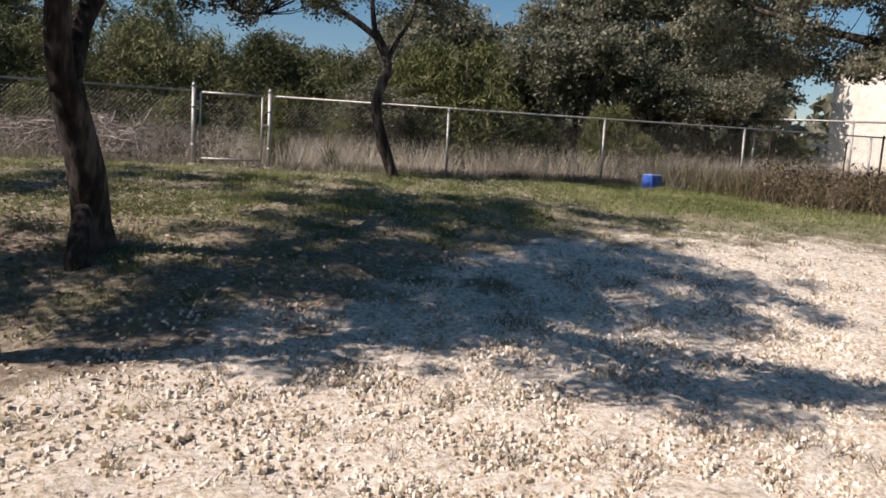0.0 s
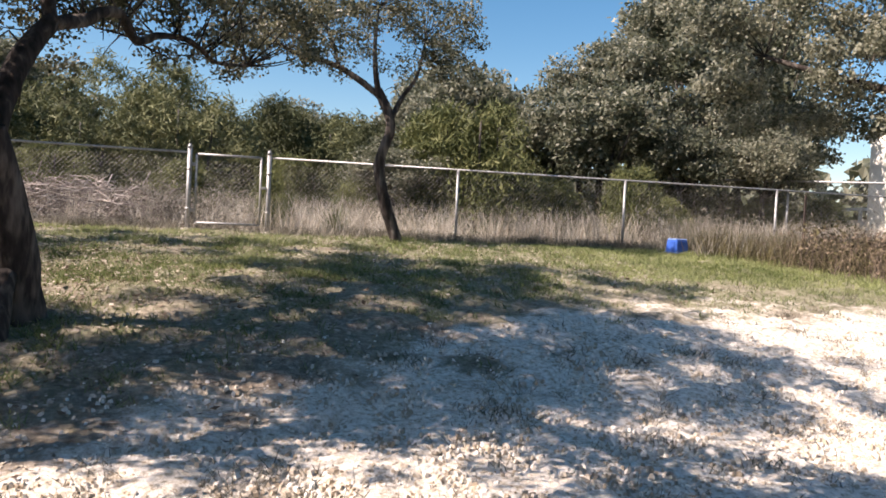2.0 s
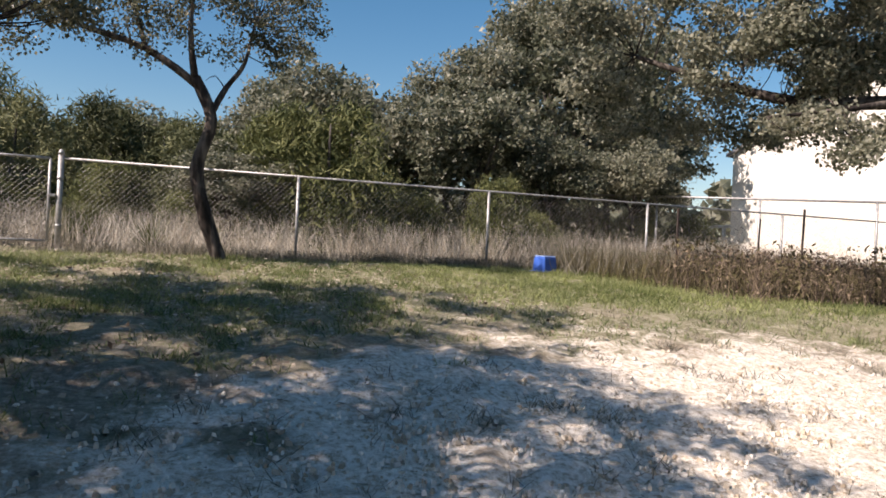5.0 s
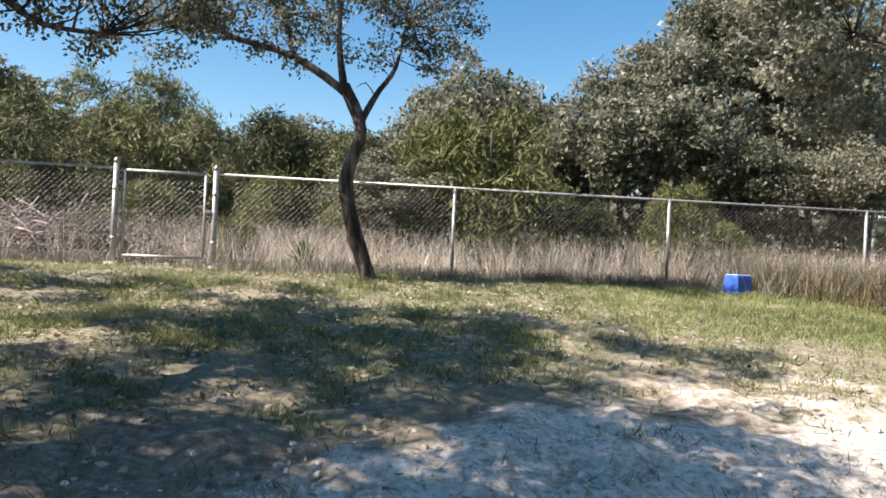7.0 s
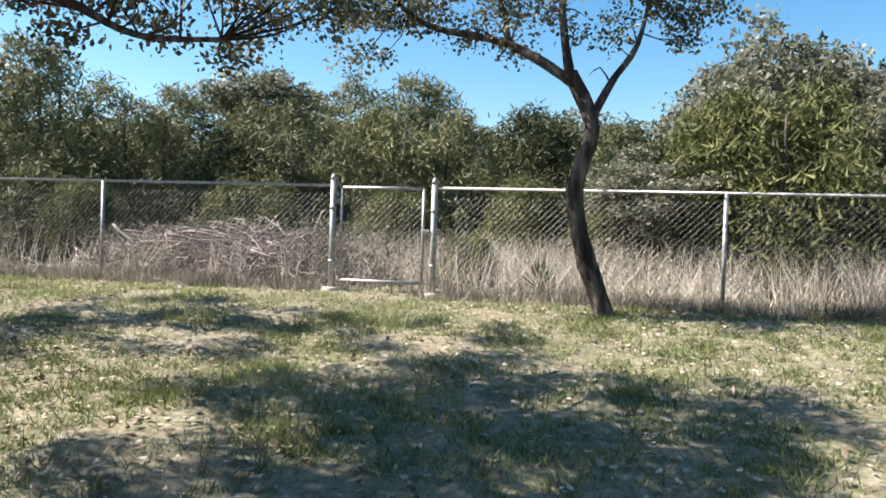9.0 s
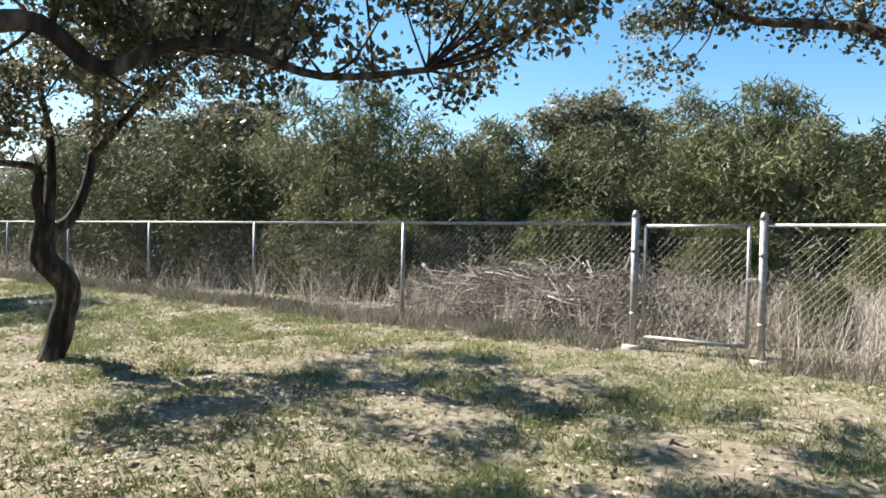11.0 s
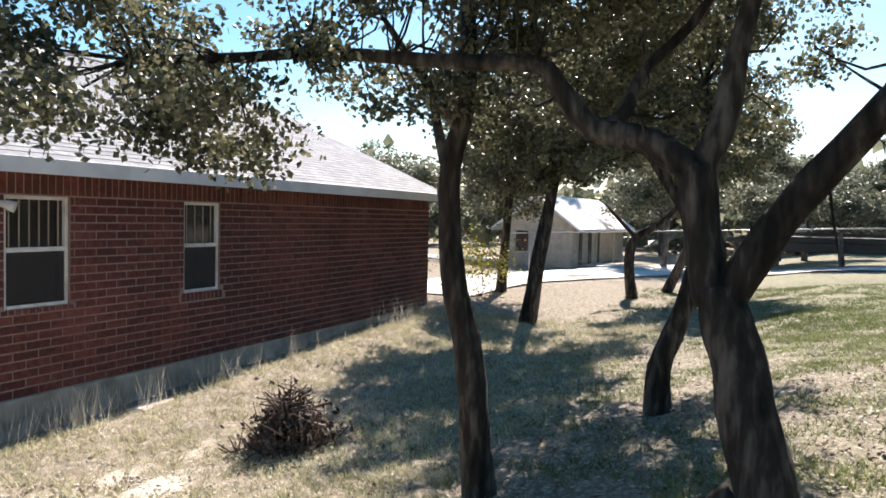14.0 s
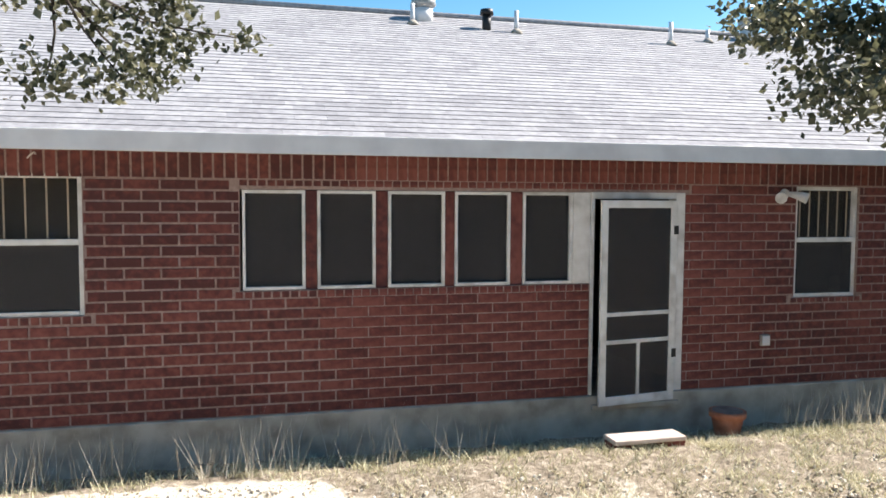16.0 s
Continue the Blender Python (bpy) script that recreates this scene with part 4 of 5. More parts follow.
JUN = [juniper("juniper_tree", "dense dark green juniper beyond the fence", 4.2, 2.1, CEDAR, 1, 14500, 0.17),
       juniper("juniper_tree", "ragged dark green juniper beyond the fence", 5.2, 2.3, CEDAR, 2, 14500, 0.17),
       juniper("juniper_tree", "bushy yellowish-green juniper beyond the fence", 3.4, 1.55, CEDAR_LIT, 3, 14500, 0.16)]
for j, (x, y, s, turn) in zip(JUN, ((-2.4, 20.5, 0.95, 30), (-9.5, 17.6, 1.0, 80), (3.9, 16.7, 1.05, 10))):
    j.matrix_basis = put(x, y, s, turn, s * (0.86 if x > 0 else 0.82))
for k, x, y, s, sz, turn in ((2, 7.3, 15.7, 0.42, 0.62, 40), (2, 6.0, 16.8, 0.5, 0.5, 90), (2, 0.2, 19.0, 0.62, 0.6, 140), (2, -0.2, 15.6, 0.26, 0.26, 200), (2, -6.0, 22.0, 0.8, 0.8, 15),
                             (0, -4.6, 19.3, 1.0, 0.85, 60), (1, -7.0, 18.6, 0.9, 0.85, 100), (0, -11.8, 17.0, 1.0, 1.05, 140), (1, -13.9, 16.6, 1.0, 1.0, 180), (0, -16.6, 16.9, 1.05, 1.05, 220),
                             (1, -19.3, 17.0, 1.05, 1.05, 250), (0, -8.2, 16.2, 0.7, 0.75, 280), (1, -22.5, 17.6, 1.1, 1.1, 20), (0, 1.8, 21.5, 1.0, 1.0, 333), (0, -0.9, 23.5, 1.1, 1.1, 200), (0, 5.6, 19.5, 0.7, 0.7, 100),
                             (2, -11.0, 20.5, 1.1, 1.2, 10), (0, 2.6, 18.6, 0.8, 0.8, 77), (2, 8.9, 17.6, 0.55, 0.42, 40), (0, -15.0, 19.5, 1.2, 1.2, 10), (2, -2.2, 18.2, 0.62, 0.5, 300),
                             (0, -5.9, 21.2, 1.1, 1.15, 12), (1, -3.4, 23.4, 1.1, 1.1, 52), (0, 0.4, 22.6, 1.1, 1.1, 95), (1, -8.6, 21.4, 1.1, 0.72, 130), (0, -12.6, 20.4, 1.1, 1.15, 170), (1, -16.8, 20.2, 1.1, 1.1, 211), (0, 3.6, 20.6, 0.9, 0.9, 250),
                             (1, 6.4, 21.6, 0.9, 0.75, 290), (2, -4.4, 17.3, 0.6, 0.55, 20), (2, 1.9, 17.3, 0.5, 0.4, 70), (2, -6.9, 16.4, 0.55, 0.5, 160), (0, -24.4, 16.2, 0.9, 0.9, 33), (0, 10.6, 19.2, 0.6, 0.55, 66), (1, 9.6, 20.4, 0.6, 0.5, 133), (0, 12.0, 18.6, 0.55, 0.5, 200), (2, 13.6, 18.2, 0.6, 0.5, 255)):
    copy_thing(JUN[k], put(x, y, s, turn, sz * (0.95 if x > -8 else 0.84)))


def wood_oak(label, h, r, seed):
    r_ = random.Random(seed)
    limbs = [([(0, 0, -0.15), (0.1, 0.05, h * 0.25), (0.0, 0.15, h * 0.45)], 0.16, 0.1)]
    blobs = []
    for k in range(7):
        a = 6.28 * k / 7 + r_.random()
        d = r * r_.uniform(0.35, 0.7)
        z = h * r_.uniform(0.5, 0.86)
        e = (d * math.cos(a), d * math.sin(a), z)
        limbs.append(([(0, 0.1, h * 0.4), (e[0] * 0.5, e[1] * 0.5, h * 0.5), e], 0.07, 0.02))
        blobs.append((e, (r * 0.48, r * 0.48, h * 0.17)))
    blobs.append(((0, 0, h * 0.86), (r * 0.5, r * 0.5, h * 0.15)))
    return tree("oak_tree", label, limbs, blobs, BARK_GREY, OAK_PALE, 0.135, 3.2, 88, 0.5, ntw=1, plain=True)


OAKS = [wood_oak("tall live oak with a grey-green crown in the woods", 7.0, 2.9, 5), wood_oak("round live oak with a grey-green crown in the woods", 5.6, 2.5, 9)]
OAKS[0].matrix_basis, OAKS[1].matrix_basis = put(12.6, 22.0, 1.1, 0), put(4.9, 23.5, 0.95, 60)
for k, x, y, s, turn in ((1, 9.0, 23.0, 0.85, 60), (0, 15.0, 26.5, 1.1, 100), (1, 15.5, 30.5, 1.1, 140), (1, 6.8, 27.0, 1.0, 200), (1, 1.0, 26.5, 1.0, 20), (1, -3.0, 27.5, 1.0, 90), (0, -7.6, 26.0, 0.85, 130), (1, -12.5, 25.0, 1.0, 170),
                         (1, 8.2, 19.4, 0.8, 300), (1, -17.5, 23.0, 1.15, 210), (0, -22.5, 23.0, 1.0, 250), (1, -27.5, 21.5, 1.15, 20), (0, -32.0, 24.0, 1.1, 320), (1, -26.0, 17.4, 0.8, 120), (1, 2.2, 16.6, 0.5, 10),
                         (0, -30.0, 1.0, 0.85, 40), (1, -33.5, 5.0, 1.0, 80), (0, -38.0, 6.0, 0.9, 150), (1, -48.0, 17.5, 0.9, 210), (0, -46.0, 9.0, 0.9, 10), (0, -31.0, -5.5, 1.0, 70), (1, -24.5, -9.0, 1.2, 110), (0, -50.0, 24.0, 1.0, 200),
                         (1, 17.0, 28.0, 1.1, 20), (1, 6.9, 20.8, 0.72, 45), (0, 9.6, 22.8, 0.74, 160), (1, 4.0, 21.8, 0.74, 260), (1, 9.8, 18.4, 0.6, 25), (1, 11.9, 18.0, 0.58, 75), (0, -40.0, -1.0, 1.0, 300), (1, -29.0, 7.5, 0.8, 222), (1, 14.2, 22.6, 0.85, 30), (1, 17.5, 25.5, 1.1, 130)):
    copy_thing(OAKS[k], put(x, y, s, turn, s * (0.72 if x < 3 else 1.0)))

# far woods and hill as one belt
pts = []
for _ in range(420):
    a = rng.uniform(0, 2 * math.pi)
    d = rng.uniform(46, 75)
    x, y = d * math.cos(a), 8 + d * math.sin(a)
    pts.append(((x, y, float(lie(x, y)) + 2.3), (3.2, 3.2, 2.6 * rng.uniform(0.7, 1.25))))
belt = part("far_woods", leaves("far_woods", clumps(pts, 0.12, 0.6, 12), 1.1, OAK_PALE, 0.1, 0.7), None)
tagged(belt, "belt of distant grey-green oak and juniper woods", "woods", kind="stuff")
bm = bmesh.new()
prof = [(-160, 0), (-120, 9), (-90, 15), (-65, 20), (-45, 14), (-20, 8), (20, 5), (60, 0)]
a = [bm.verts.new((x, 150, z)) for x, z in prof]
b = [bm.verts.new((x * 1.3, 260, z * 0.4)) for x, z in prof]
c = [bm.verts.new((x * 1.0, 110, -1)) for x, z in prof]
for k in range(len(prof) - 1):
    bm.faces.new((a[k], a[k + 1], b[k + 1], b[k])), bm.faces.new((c[k], c[k + 1], a[k + 1], a[k]))
tagged(part("hill", bm, HILL), "low brown wooded hill far behind the trees", "hill", kind="structure")

# ---- chain-link fences ----
def chain_link(x0, x1, z0, z1, step=0.075, r=0.0016):
    """Woven wire as thin crossing strands in the plane y = 0; z0 and z1 are heights over the fence's foot."""
    h = z1 - z0
    starts = np.arange(x0 - h, x1, step)
    vs = []
    for s in (1, -1):
        for a in starts:
            lo, hi = max(a, x0), min(a + h, x1)
            if hi - lo < 0.02:
                continue
            za, zb = (z0 + lo - a, z0 + hi - a) if s > 0 else (z1 - (lo - a), z1 - (hi - a))
            for dx, dy in ((-r * 1.4, 0), (r * 0.7, r), (r * 0.7, -r)):
                vs.append((lo + dx, dy + s * r, za))
                vs.append((hi + dx, dy + s * r, zb))
    v = np.array(vs)
    n = len(v) // 6
    o = (np.arange(n) * 6)[:, None]
    f = np.concatenate([o + np.array([[0, 1, 3, 2]]), o + np.array([[2, 3, 5, 4]]), o + np.array([[4, 5, 1, 0]])])
    return mesh_of("wire_mesh", v, f, 4, WIRE)


def post(parent, at, h, r, mat=GALV, cap=True, below=0.12):
    p = part("post", tube([(0, 0, -below), (0, 0, h)], r, r, 10), mat, parent, "", at)
    if cap:
        part("cap", tube([(0, 0, h - 0.02), (0, 0, h + 0.02), (0, 0, h + 0.05)], r * 1.18, r * 0.5, 10), mat, p)
    return p


FY = 13.99


def fence_run(label, p0, p1, posts, h, r, rail_r=0.021, rail_z=None, step=0.075):
    """A straight run from p0 to p1 (x, y), with posts at distances along it."""
    d = Vector((p1[0] - p0[0], p1[1] - p0[1], 0))
    z0 = float(lie(*p0))
    at = pose(p0[0], p0[1], z0, 0, 0, math.degrees(math.atan2(d.y, d.x)))
    f = thing("chain_link_fence", label, "fence", at)
    n = d.length
    dz = float(lie(*p1)) - z0
    for s in posts:
        gz = float(lie(p0[0] + d.x * s / n, p0[1] + d.y * s / n)) - z0
        post(f, pose(s, 0, gz), h + dz * s / n - gz, r, cap=False)
    part("top_rail", tube([(0, 0, h), (n, 0, h + dz)], rail_r, rail_r, 8), GALV, f, "shiny steel top rail")
    me = chain_link(0, n, 0.03, h, step)
    co = np.zeros(len(me.vertices) * 3, dtype=np.float32)
    me.vertices.foreach_get("co", co)
    co = co.reshape(-1, 3)
    co[:, 2] += dz * co[:, 0] / n
    me.vertices.foreach_set("co", co.ravel())
    w = part("wire_mesh", me, None, f)
    w["kind"] = "stuff"
    return f


FH = 1.27
west = fence_run("galvanised chain-link fence with a steel top rail behind the yard", (-22.2, FY), (-1.53, FY), [22.2 - v for v in (20.9, 17.6, 14.4, 11.12, 7.95, 4.77)], FH, 0.024, 0.017)
east = fence_run("galvanised chain-link fence with a steel top rail along the brush", (-0.26, FY), (15.8, FY), [3.24, 6.42, 9.6, 12.8, 16.0], FH, 0.024, 0.017)
side = fence_run("chain-link fence with a dull rail across the yard's far end", (-22.2, 14.0), (-22.4, -3.0), [0.03, 2.6, 5.3, 9, 12.5, 16], FH, 0.024, step=0.1)
nb = fence_run("tall pale chain-link fence of the neighbouring lot", (9.4, 21.2), (17.0, 11.6), [0.05, 2.3, 4.6, 6.9, 9.2, 11.6], 1.75, 0.028, 0.026, step=0.1)
for x, h in ((-1.53, 1.36), (-0.26, 1.34)):
    gp = thing("gate_post", "stout galvanised steel gate post with a domed cap", "post", pose(x, FY, float(lie(x, FY))), "gate posts")
    post(gp, pose(0, 0, 0), h, 0.038)
    part("footing", tube([(0, 0, -0.1), (0, 0, 0.015), (0, 0, 0.035)], 0.13, 0.09, 9, 0.15), SLAB, gp, "lump of concrete at its foot")
    for z in (0.35, 1.0):
        part("band", tube([(0, 0, z - 0.02), (0, 0, z + 0.02)], 0.043, 0.043, 10), GALV, gp)
gate = thing("metal_gate", "closed galvanised chain-link garden gate between two posts", "gate", pose(-1.42, FY, float(lie(-1, FY)) + 0.13))
g0, g1, gh = 0.0, 1.03, 1.12
for a, b in (((g0, 0, 0), (g0, 0, gh)), ((g1, 0, 0), (g1, 0, gh)), ((g0, 0, gh), (g1, 0, gh)), ((g0, 0, 0), (g1, 0, 0))):
    part("gate_frame", tube([a, b], 0.019, 0.019, 8), GALV, gate)
part("wire_mesh", chain_link(g0, g1, 0, gh), None, gate)["kind"] = "stuff"
part("latch", box((1.02, -0.04, 0.6), (1.12, 0.03, 0.64), 0.006), GALV, gate, "steel fork latch")
for z in (0.2, 0.95):
    part("hinge", box((-0.1, -0.02, z - 0.03), (0.0, 0.02, z + 0.03), 0.004), GALV, gate)
for i, (x, y, h) in enumerate(((8.6, 12.2, 1.15), (9.9, 11.0, 1.25), (10.6, 12.6, 1.1))):
    tp = thing("garden_stake", "dark rusty steel stake among the weeds", "stake", pose(x, y, float(lie(x, y)), 2, -1, 20 * i), "garden stakes")
    part("stake", box((-0.018, -0.012, -0.2), (0.018, 0.012, h), 0.003), IRON, tp)
    part("plate", box((-0.05, 0.012, 0.02), (0.05, 0.018, 0.12), 0.003), IRON, tp)

# ---- loose things in the yard ----
def on_ground(x, y, turn=0, up=0.0):
    return pose(x, y, float(lie(x, y)) + up, 0, 0, turn)


tub = thing("plastic_bin", "upturned blue plastic bin lying in the grass", "bin", on_ground(6.75, 13.05, 20) @ Matrix.Scale(0.86, 4))
bm = box((-0.2, -0.15, 0.0), (0.2, 0.15, 0.28), 0.03)
for v in bm.verts:
    k = 1.0 - 0.14 * v.co.z / 0.28
    v.co.x, v.co.y = v.co.x * k, v.co.y * k
part("body", bm, BLUE, tub)
part("bottom", box((-0.165, -0.12, 0.276), (0.165, 0.12, 0.3), 0.012), BLUE_LID, tub, "pale blue base, lighter than the body")
part("rim", box((-0.215, -0.165, 0.0), (0.215, 0.165, 0.03), 0.01), BLUE, tub)

pot = thing("flower_pot", "empty terracotta flower pot against the foundation", "flower pot", on_ground(-1.85, 0.02, 0, 0.0))
bm = bmesh.new()
add_tube(bm, [(0, 0, 0), (0, 0, 0.24)], 0.12, 0.165, 18, cap=False)
add_tube(bm, [(0, 0, 0.24), (0, 0, 0.02)], 0.15, 0.1, 18)
part("body", bm, TERRA, pot)
part("rim", tube([(0, 0, 0.2), (0, 0, 0.26)], 0.178, 0.182, 18), TERRA, pot)
part("soil", tube([(0, 0, 0.258), (0, 0, 0.264)], 0.15, 0.15, 14), ROOTY, pot, "dry dark soil")
step = thing("step_board", "pale worn board laid on bricks as a door step", "step", on_ground(-0.76, 0.42, 4))
part("board", box((-0.36, -0.1, 0.075), (0.36, 0.14, 0.12), 0.008), STEP, step)
for x in (-0.28, 0.26):
    part("brick", box((x - 0.1, -0.08, -0.03), (x + 0.1, 0.1, 0.073), 0.006), BRICK, step, "red brick under the board")
slab2 = thing("paving_stone", "small pale flat stone by the foundation", "stone", on_ground(-4.3, 0.12, 12))
part("stone", box((-0.3, -0.1, -0.02), (0.3, 0.1, 0.05), 0.02), STEP, slab2)


def sticks(n, spread, length, r, seed, h, lean=0.6):
    """A heap of crossed sticks."""
    bm = bmesh.new()
    q = random.Random(seed)
    for _ in range(n):
        x, y = q.gauss(0, spread[0]), q.gauss(0, spread[1])
        k = max(0.0, 1 - (x / spread[0] / 2.2) ** 2 - (y / spread[1] / 2.2) ** 2)
        z = q.uniform(0.02, 1) * h * k
        w = Vector((q.uniform(-1, 1), q.uniform(-1, 1), q.uniform(-0.25, lean))).normalized() * length * q.uniform(0.4, 1.3)
        c = Vector((x, y, z))
        bend = Vector((q.uniform(-1, 1), q.uniform(-1, 1), q.uniform(-1, 1))) * length * 0.12
        a, b = c - w / 2, c + w / 2
        a.z, b.z = max(a.z, 0.0), max(b.z, 0.02)
        rr = r * q.uniform(0.5, 1.5)
        add_tube(bm, [a, c + bend, b], rr, rr * 0.4, 5)
    return bm


heap = thing("brush_heap", "small heap of cut brown brush and roots on the grass", "brush heap", on_ground(-4.1, 2.3))
ob = part("brush", sticks(420, (0.21, 0.2), 0.36, 0.012, 3, 0.62, 1.6), ROOTY, heap)
ob["kind"] = "stuff"
part("dead_leaves", leaves("dead_leaves", np.abs(rng.normal(size=(900, 3))) * (0.01, 0.01, 0.2) + rng.normal(size=(900, 3)) * (0.2, 0.2, 0.02), 0.08, ROOTY), None, heap)["kind"] = "stuff"
pile = thing("branch_pile", "long pile of bleached dead branches behind the fence", "branch pile", on_ground(-3.6, 15.4))
for k in range(16):
    q = random.Random(40 + k)
    u, v, turn = q.uniform(-1.7, 1.7), q.uniform(-0.5, 0.2), q.uniform(-0.5, 0.5)
    top = q.uniform(0.25, 0.68) * (1 - (u / 2.6) ** 2)
    half = q.uniform(0.45, 0.95)
    ends = [Vector((u + e * half * math.cos(turn), v + e * half * math.sin(turn), max(0.03, top + e * q.uniform(-0.3, 0.3)))) for e in (-1, 0, 1)]
    part("branch", tube(ends, 0.028, 0.01, 6, 0.15, k), TWIG, pile, "thick bleached branch")
part("brushwood", sticks(1100, (1.25, 0.55), 0.8, 0.009, 5, 0.8, 0.4), TWIG, pile)["kind"] = "stuff"

yucca = thing("yucca", "spiky green yucca clump behind the fence", "yucca", on_ground(0.95, 14.9))
bm = bmesh.new()
for k in range(60):
    a, e = rng.uniform(0, 6.28), rng.uniform(0.35, 1.35)
    w = Vector((math.cos(a) * math.cos(e), math.sin(a) * math.cos(e), math.sin(e)))
    s = w.cross(Vector((0, 0, 1))).normalized() * 0.018
    t = w * rng.uniform(0.4, 0.65)
    v = [bm.verts.new(p) for p in (-s, s, t * 0.6 + s * 0.8 + Vector((0, 0, 0.01)), t, t * 0.6 - s * 0.8 + Vector((0, 0, 0.01)))]
    bm.faces.new(v)
part("blades", bm, CEDAR_LIT, yucca)
for x, y, label, m in ((-15.2, -0.6, "bush with bright yellow autumn leaves by the driveway", YELLOW_LEAF),):
    t = thing("shrub", label, "shrub", on_ground(x, y))
    part("stems", sticks(14, (0.12, 0.12), 0.9, 0.012, 8, 0.5, 2.5), TWIG, t)
    part("leaves", leaves("leaves", rng.normal(size=(1100, 3)) * (0.4, 0.4, 0.3) + (0, 0, 0.9), 0.09, m), None, t)

# ---- beyond the yard's far end ----
drive = bmesh.new()
prev = None
for i in range(33):
    y = -12 + i * 1.1
    row = []
    for x in (-29.5 + 0.02 * y, -26.6 + 0.02 * y):
        row.append(drive.verts.new((x, y, float(lie(x, y)) + 0.05)))
    if prev:
        drive.faces.new((prev[0], prev[1], row[1], row[0]))
    prev = row
prev = None
for i in range(24):
    x = -14.9 - i * 0.8
    row = []
    for o in (-1.6, 1.3):
        y = -1.9 + o + max(0, (-x - 17)) * 0.32
        row.append(drive.verts.new((x, y, float(lie(x, y)) + 0.045)))
    if prev:
        drive.faces.new((prev[0], row[0], row[1], prev[1]))
    prev = row
road = part("driveway", drive, PAVE)
tagged(road, "pale sunlit concrete driveway", "driveway", kind="structure")


def gable_house(name, label, category, at, w, l, h, rise, wall_mat, roof_mat, over=0.4, doors=(), windows=(), group=""):
    """A small building with its gable at the front (x across, y back)."""
    b = thing(name, label, category, at, group)
    part("wall", box((-w / 2, 0, -0.3), (w / 2, l, h)), wall_mat, b)
    bm = bmesh.new()
    v = [bm.verts.new(p) for p in ((-w / 2, 0.0, h), (w / 2, 0.0, h), (0, 0.0, h + rise), (-w / 2, 0.1, h), (w / 2, 0.1, h), (0, 0.1, h + rise))]
    bm.faces.new((v[0], v[1], v[2])), bm.faces.new((v[5], v[4], v[3]))
    part("gable", bm, wall_mat, b)
    bm = bmesh.new()
    k = rise / (w / 2)
    for s in (-1, 1):
        e = w / 2 + over
        q = [(0, -over, h + rise + 0.03), (s * e, -over, h - k * over + 0.03), (s * e, l + over, h - k * over + 0.03), (0, l + over, h + rise + 0.03)]
        lo = [bm.verts.new((x, y, z)) for x, y, z in q]
        hi = [bm.verts.new((x, y, z + 0.1)) for x, y, z in q]
        bm.faces.new(lo[::-1]), bm.faces.new(hi)
        for i in range(4):
            bm.faces.new((lo[i], lo[(i + 1) % 4], hi[(i + 1) % 4], hi[i]))
    part("roof", bm, roof_mat, b)
    for x0, x1, z0, z1, m in doors:
        d = part("door", box((x0, -0.05, z0), (x1, -0.004, z1), 0.01), m, b)
        part("door_frame", box((x0 - 0.07, -0.035, z0), (x0 - 0.003, -0.003, z1 + 0.07)), PAINT, d)
        part("door_frame", box((x1 + 0.003, -0.035, z0), (x1 + 0.07, -0.003, z1 + 0.07)), PAINT, d)
    for side, a0, a1, z0, z1 in windows:
        lo, hi = (((-w / 2 - 0.04, a0, z0), (-w / 2 - 0.004, a1, z1)) if side == "l" else ((w / 2 + 0.004, a0, z0), (w / 2 + 0.04, a1, z1)) if side == "r" else ((a0, -0.04, z0), (a1, -0.004, z1)))
        wd = part("window", box(lo, hi, 0.006), PANE, b)
        lo2 = tuple(v - (0.05 if i == 2 else 0.0) for i, v in enumerate(lo))
        part("window_sill", box(lo2, (hi[0] + 0.02 if side == "r" else hi[0], hi[1], lo[2] - 0.004)), PAINT, wd)
    return b


shed = gable_house("garden_shed", "white garden shed with a grey-blue door and a gable roof", "shed", pose(-42, 13.6, float(lie(-42, 13.6)) + 0.25, 0, 0, 68), 3.1, 3.6, 1.95, 0.95, SIDING, SHINGLE, 0.15,
                   [(-0.1, 0.8, 0.05, 1.75, BLUE_DOOR)], [("l", 1.2, 1.7, 0.8, 1.6), ("f", -0.16, 0.16, 2.2, 2.55)])
beige = gable_house("outbuilding", "long beige outbuilding with a pale metal roof beside the driveway", "house", pose(-26.0, -3.0, 0.02, 0, 0, 90), 2.7, 8, 2.0, 1.0, BEIGE, FASCIA, 0.45,
                    [], [("r", 0.9, 1.3, 0.3, 1.7), ("r", 2.2, 2.6, 0.3, 1.7), ("r", 3.4, 3.8, 0.3, 1.7), ("f", -0.9, -0.4, 0.9, 1.7)])
for y in (1.8, 4.6):
    part("porch_post", box((1.72, y, -0.1), (1.82, y + 0.1, 1.78), 0.01), BEIGE, beige)
white = gable_house("neighbour_house", "tall cream-white stucco house of the neighbour", "house", pose(18.45, 16.1, 1.0, 0, 0, -76), 9.5, 8.0, 3.6, 2.2, STUCCO, SHINGLE, 0.15, [], [("r", 2.4, 3.6, 1.0, 2.1)])

part("porch_wall", box((-6.6, 0.4, -0.2), (-4.76, 0.52, 1.15), 0.01), STUCCO, white, "low white porch wall")
part("porch_rail", box((-6.8, 0.36, 1.45), (-4.76, 0.46, 1.53), 0.01), PAINT, white, "white porch rail")
for x in (-6.7, -6.0, -5.3):
    part("porch_post", box((x, 0.38, 1.15), (x + 0.09, 0.46, 1.45)), PAINT, white)

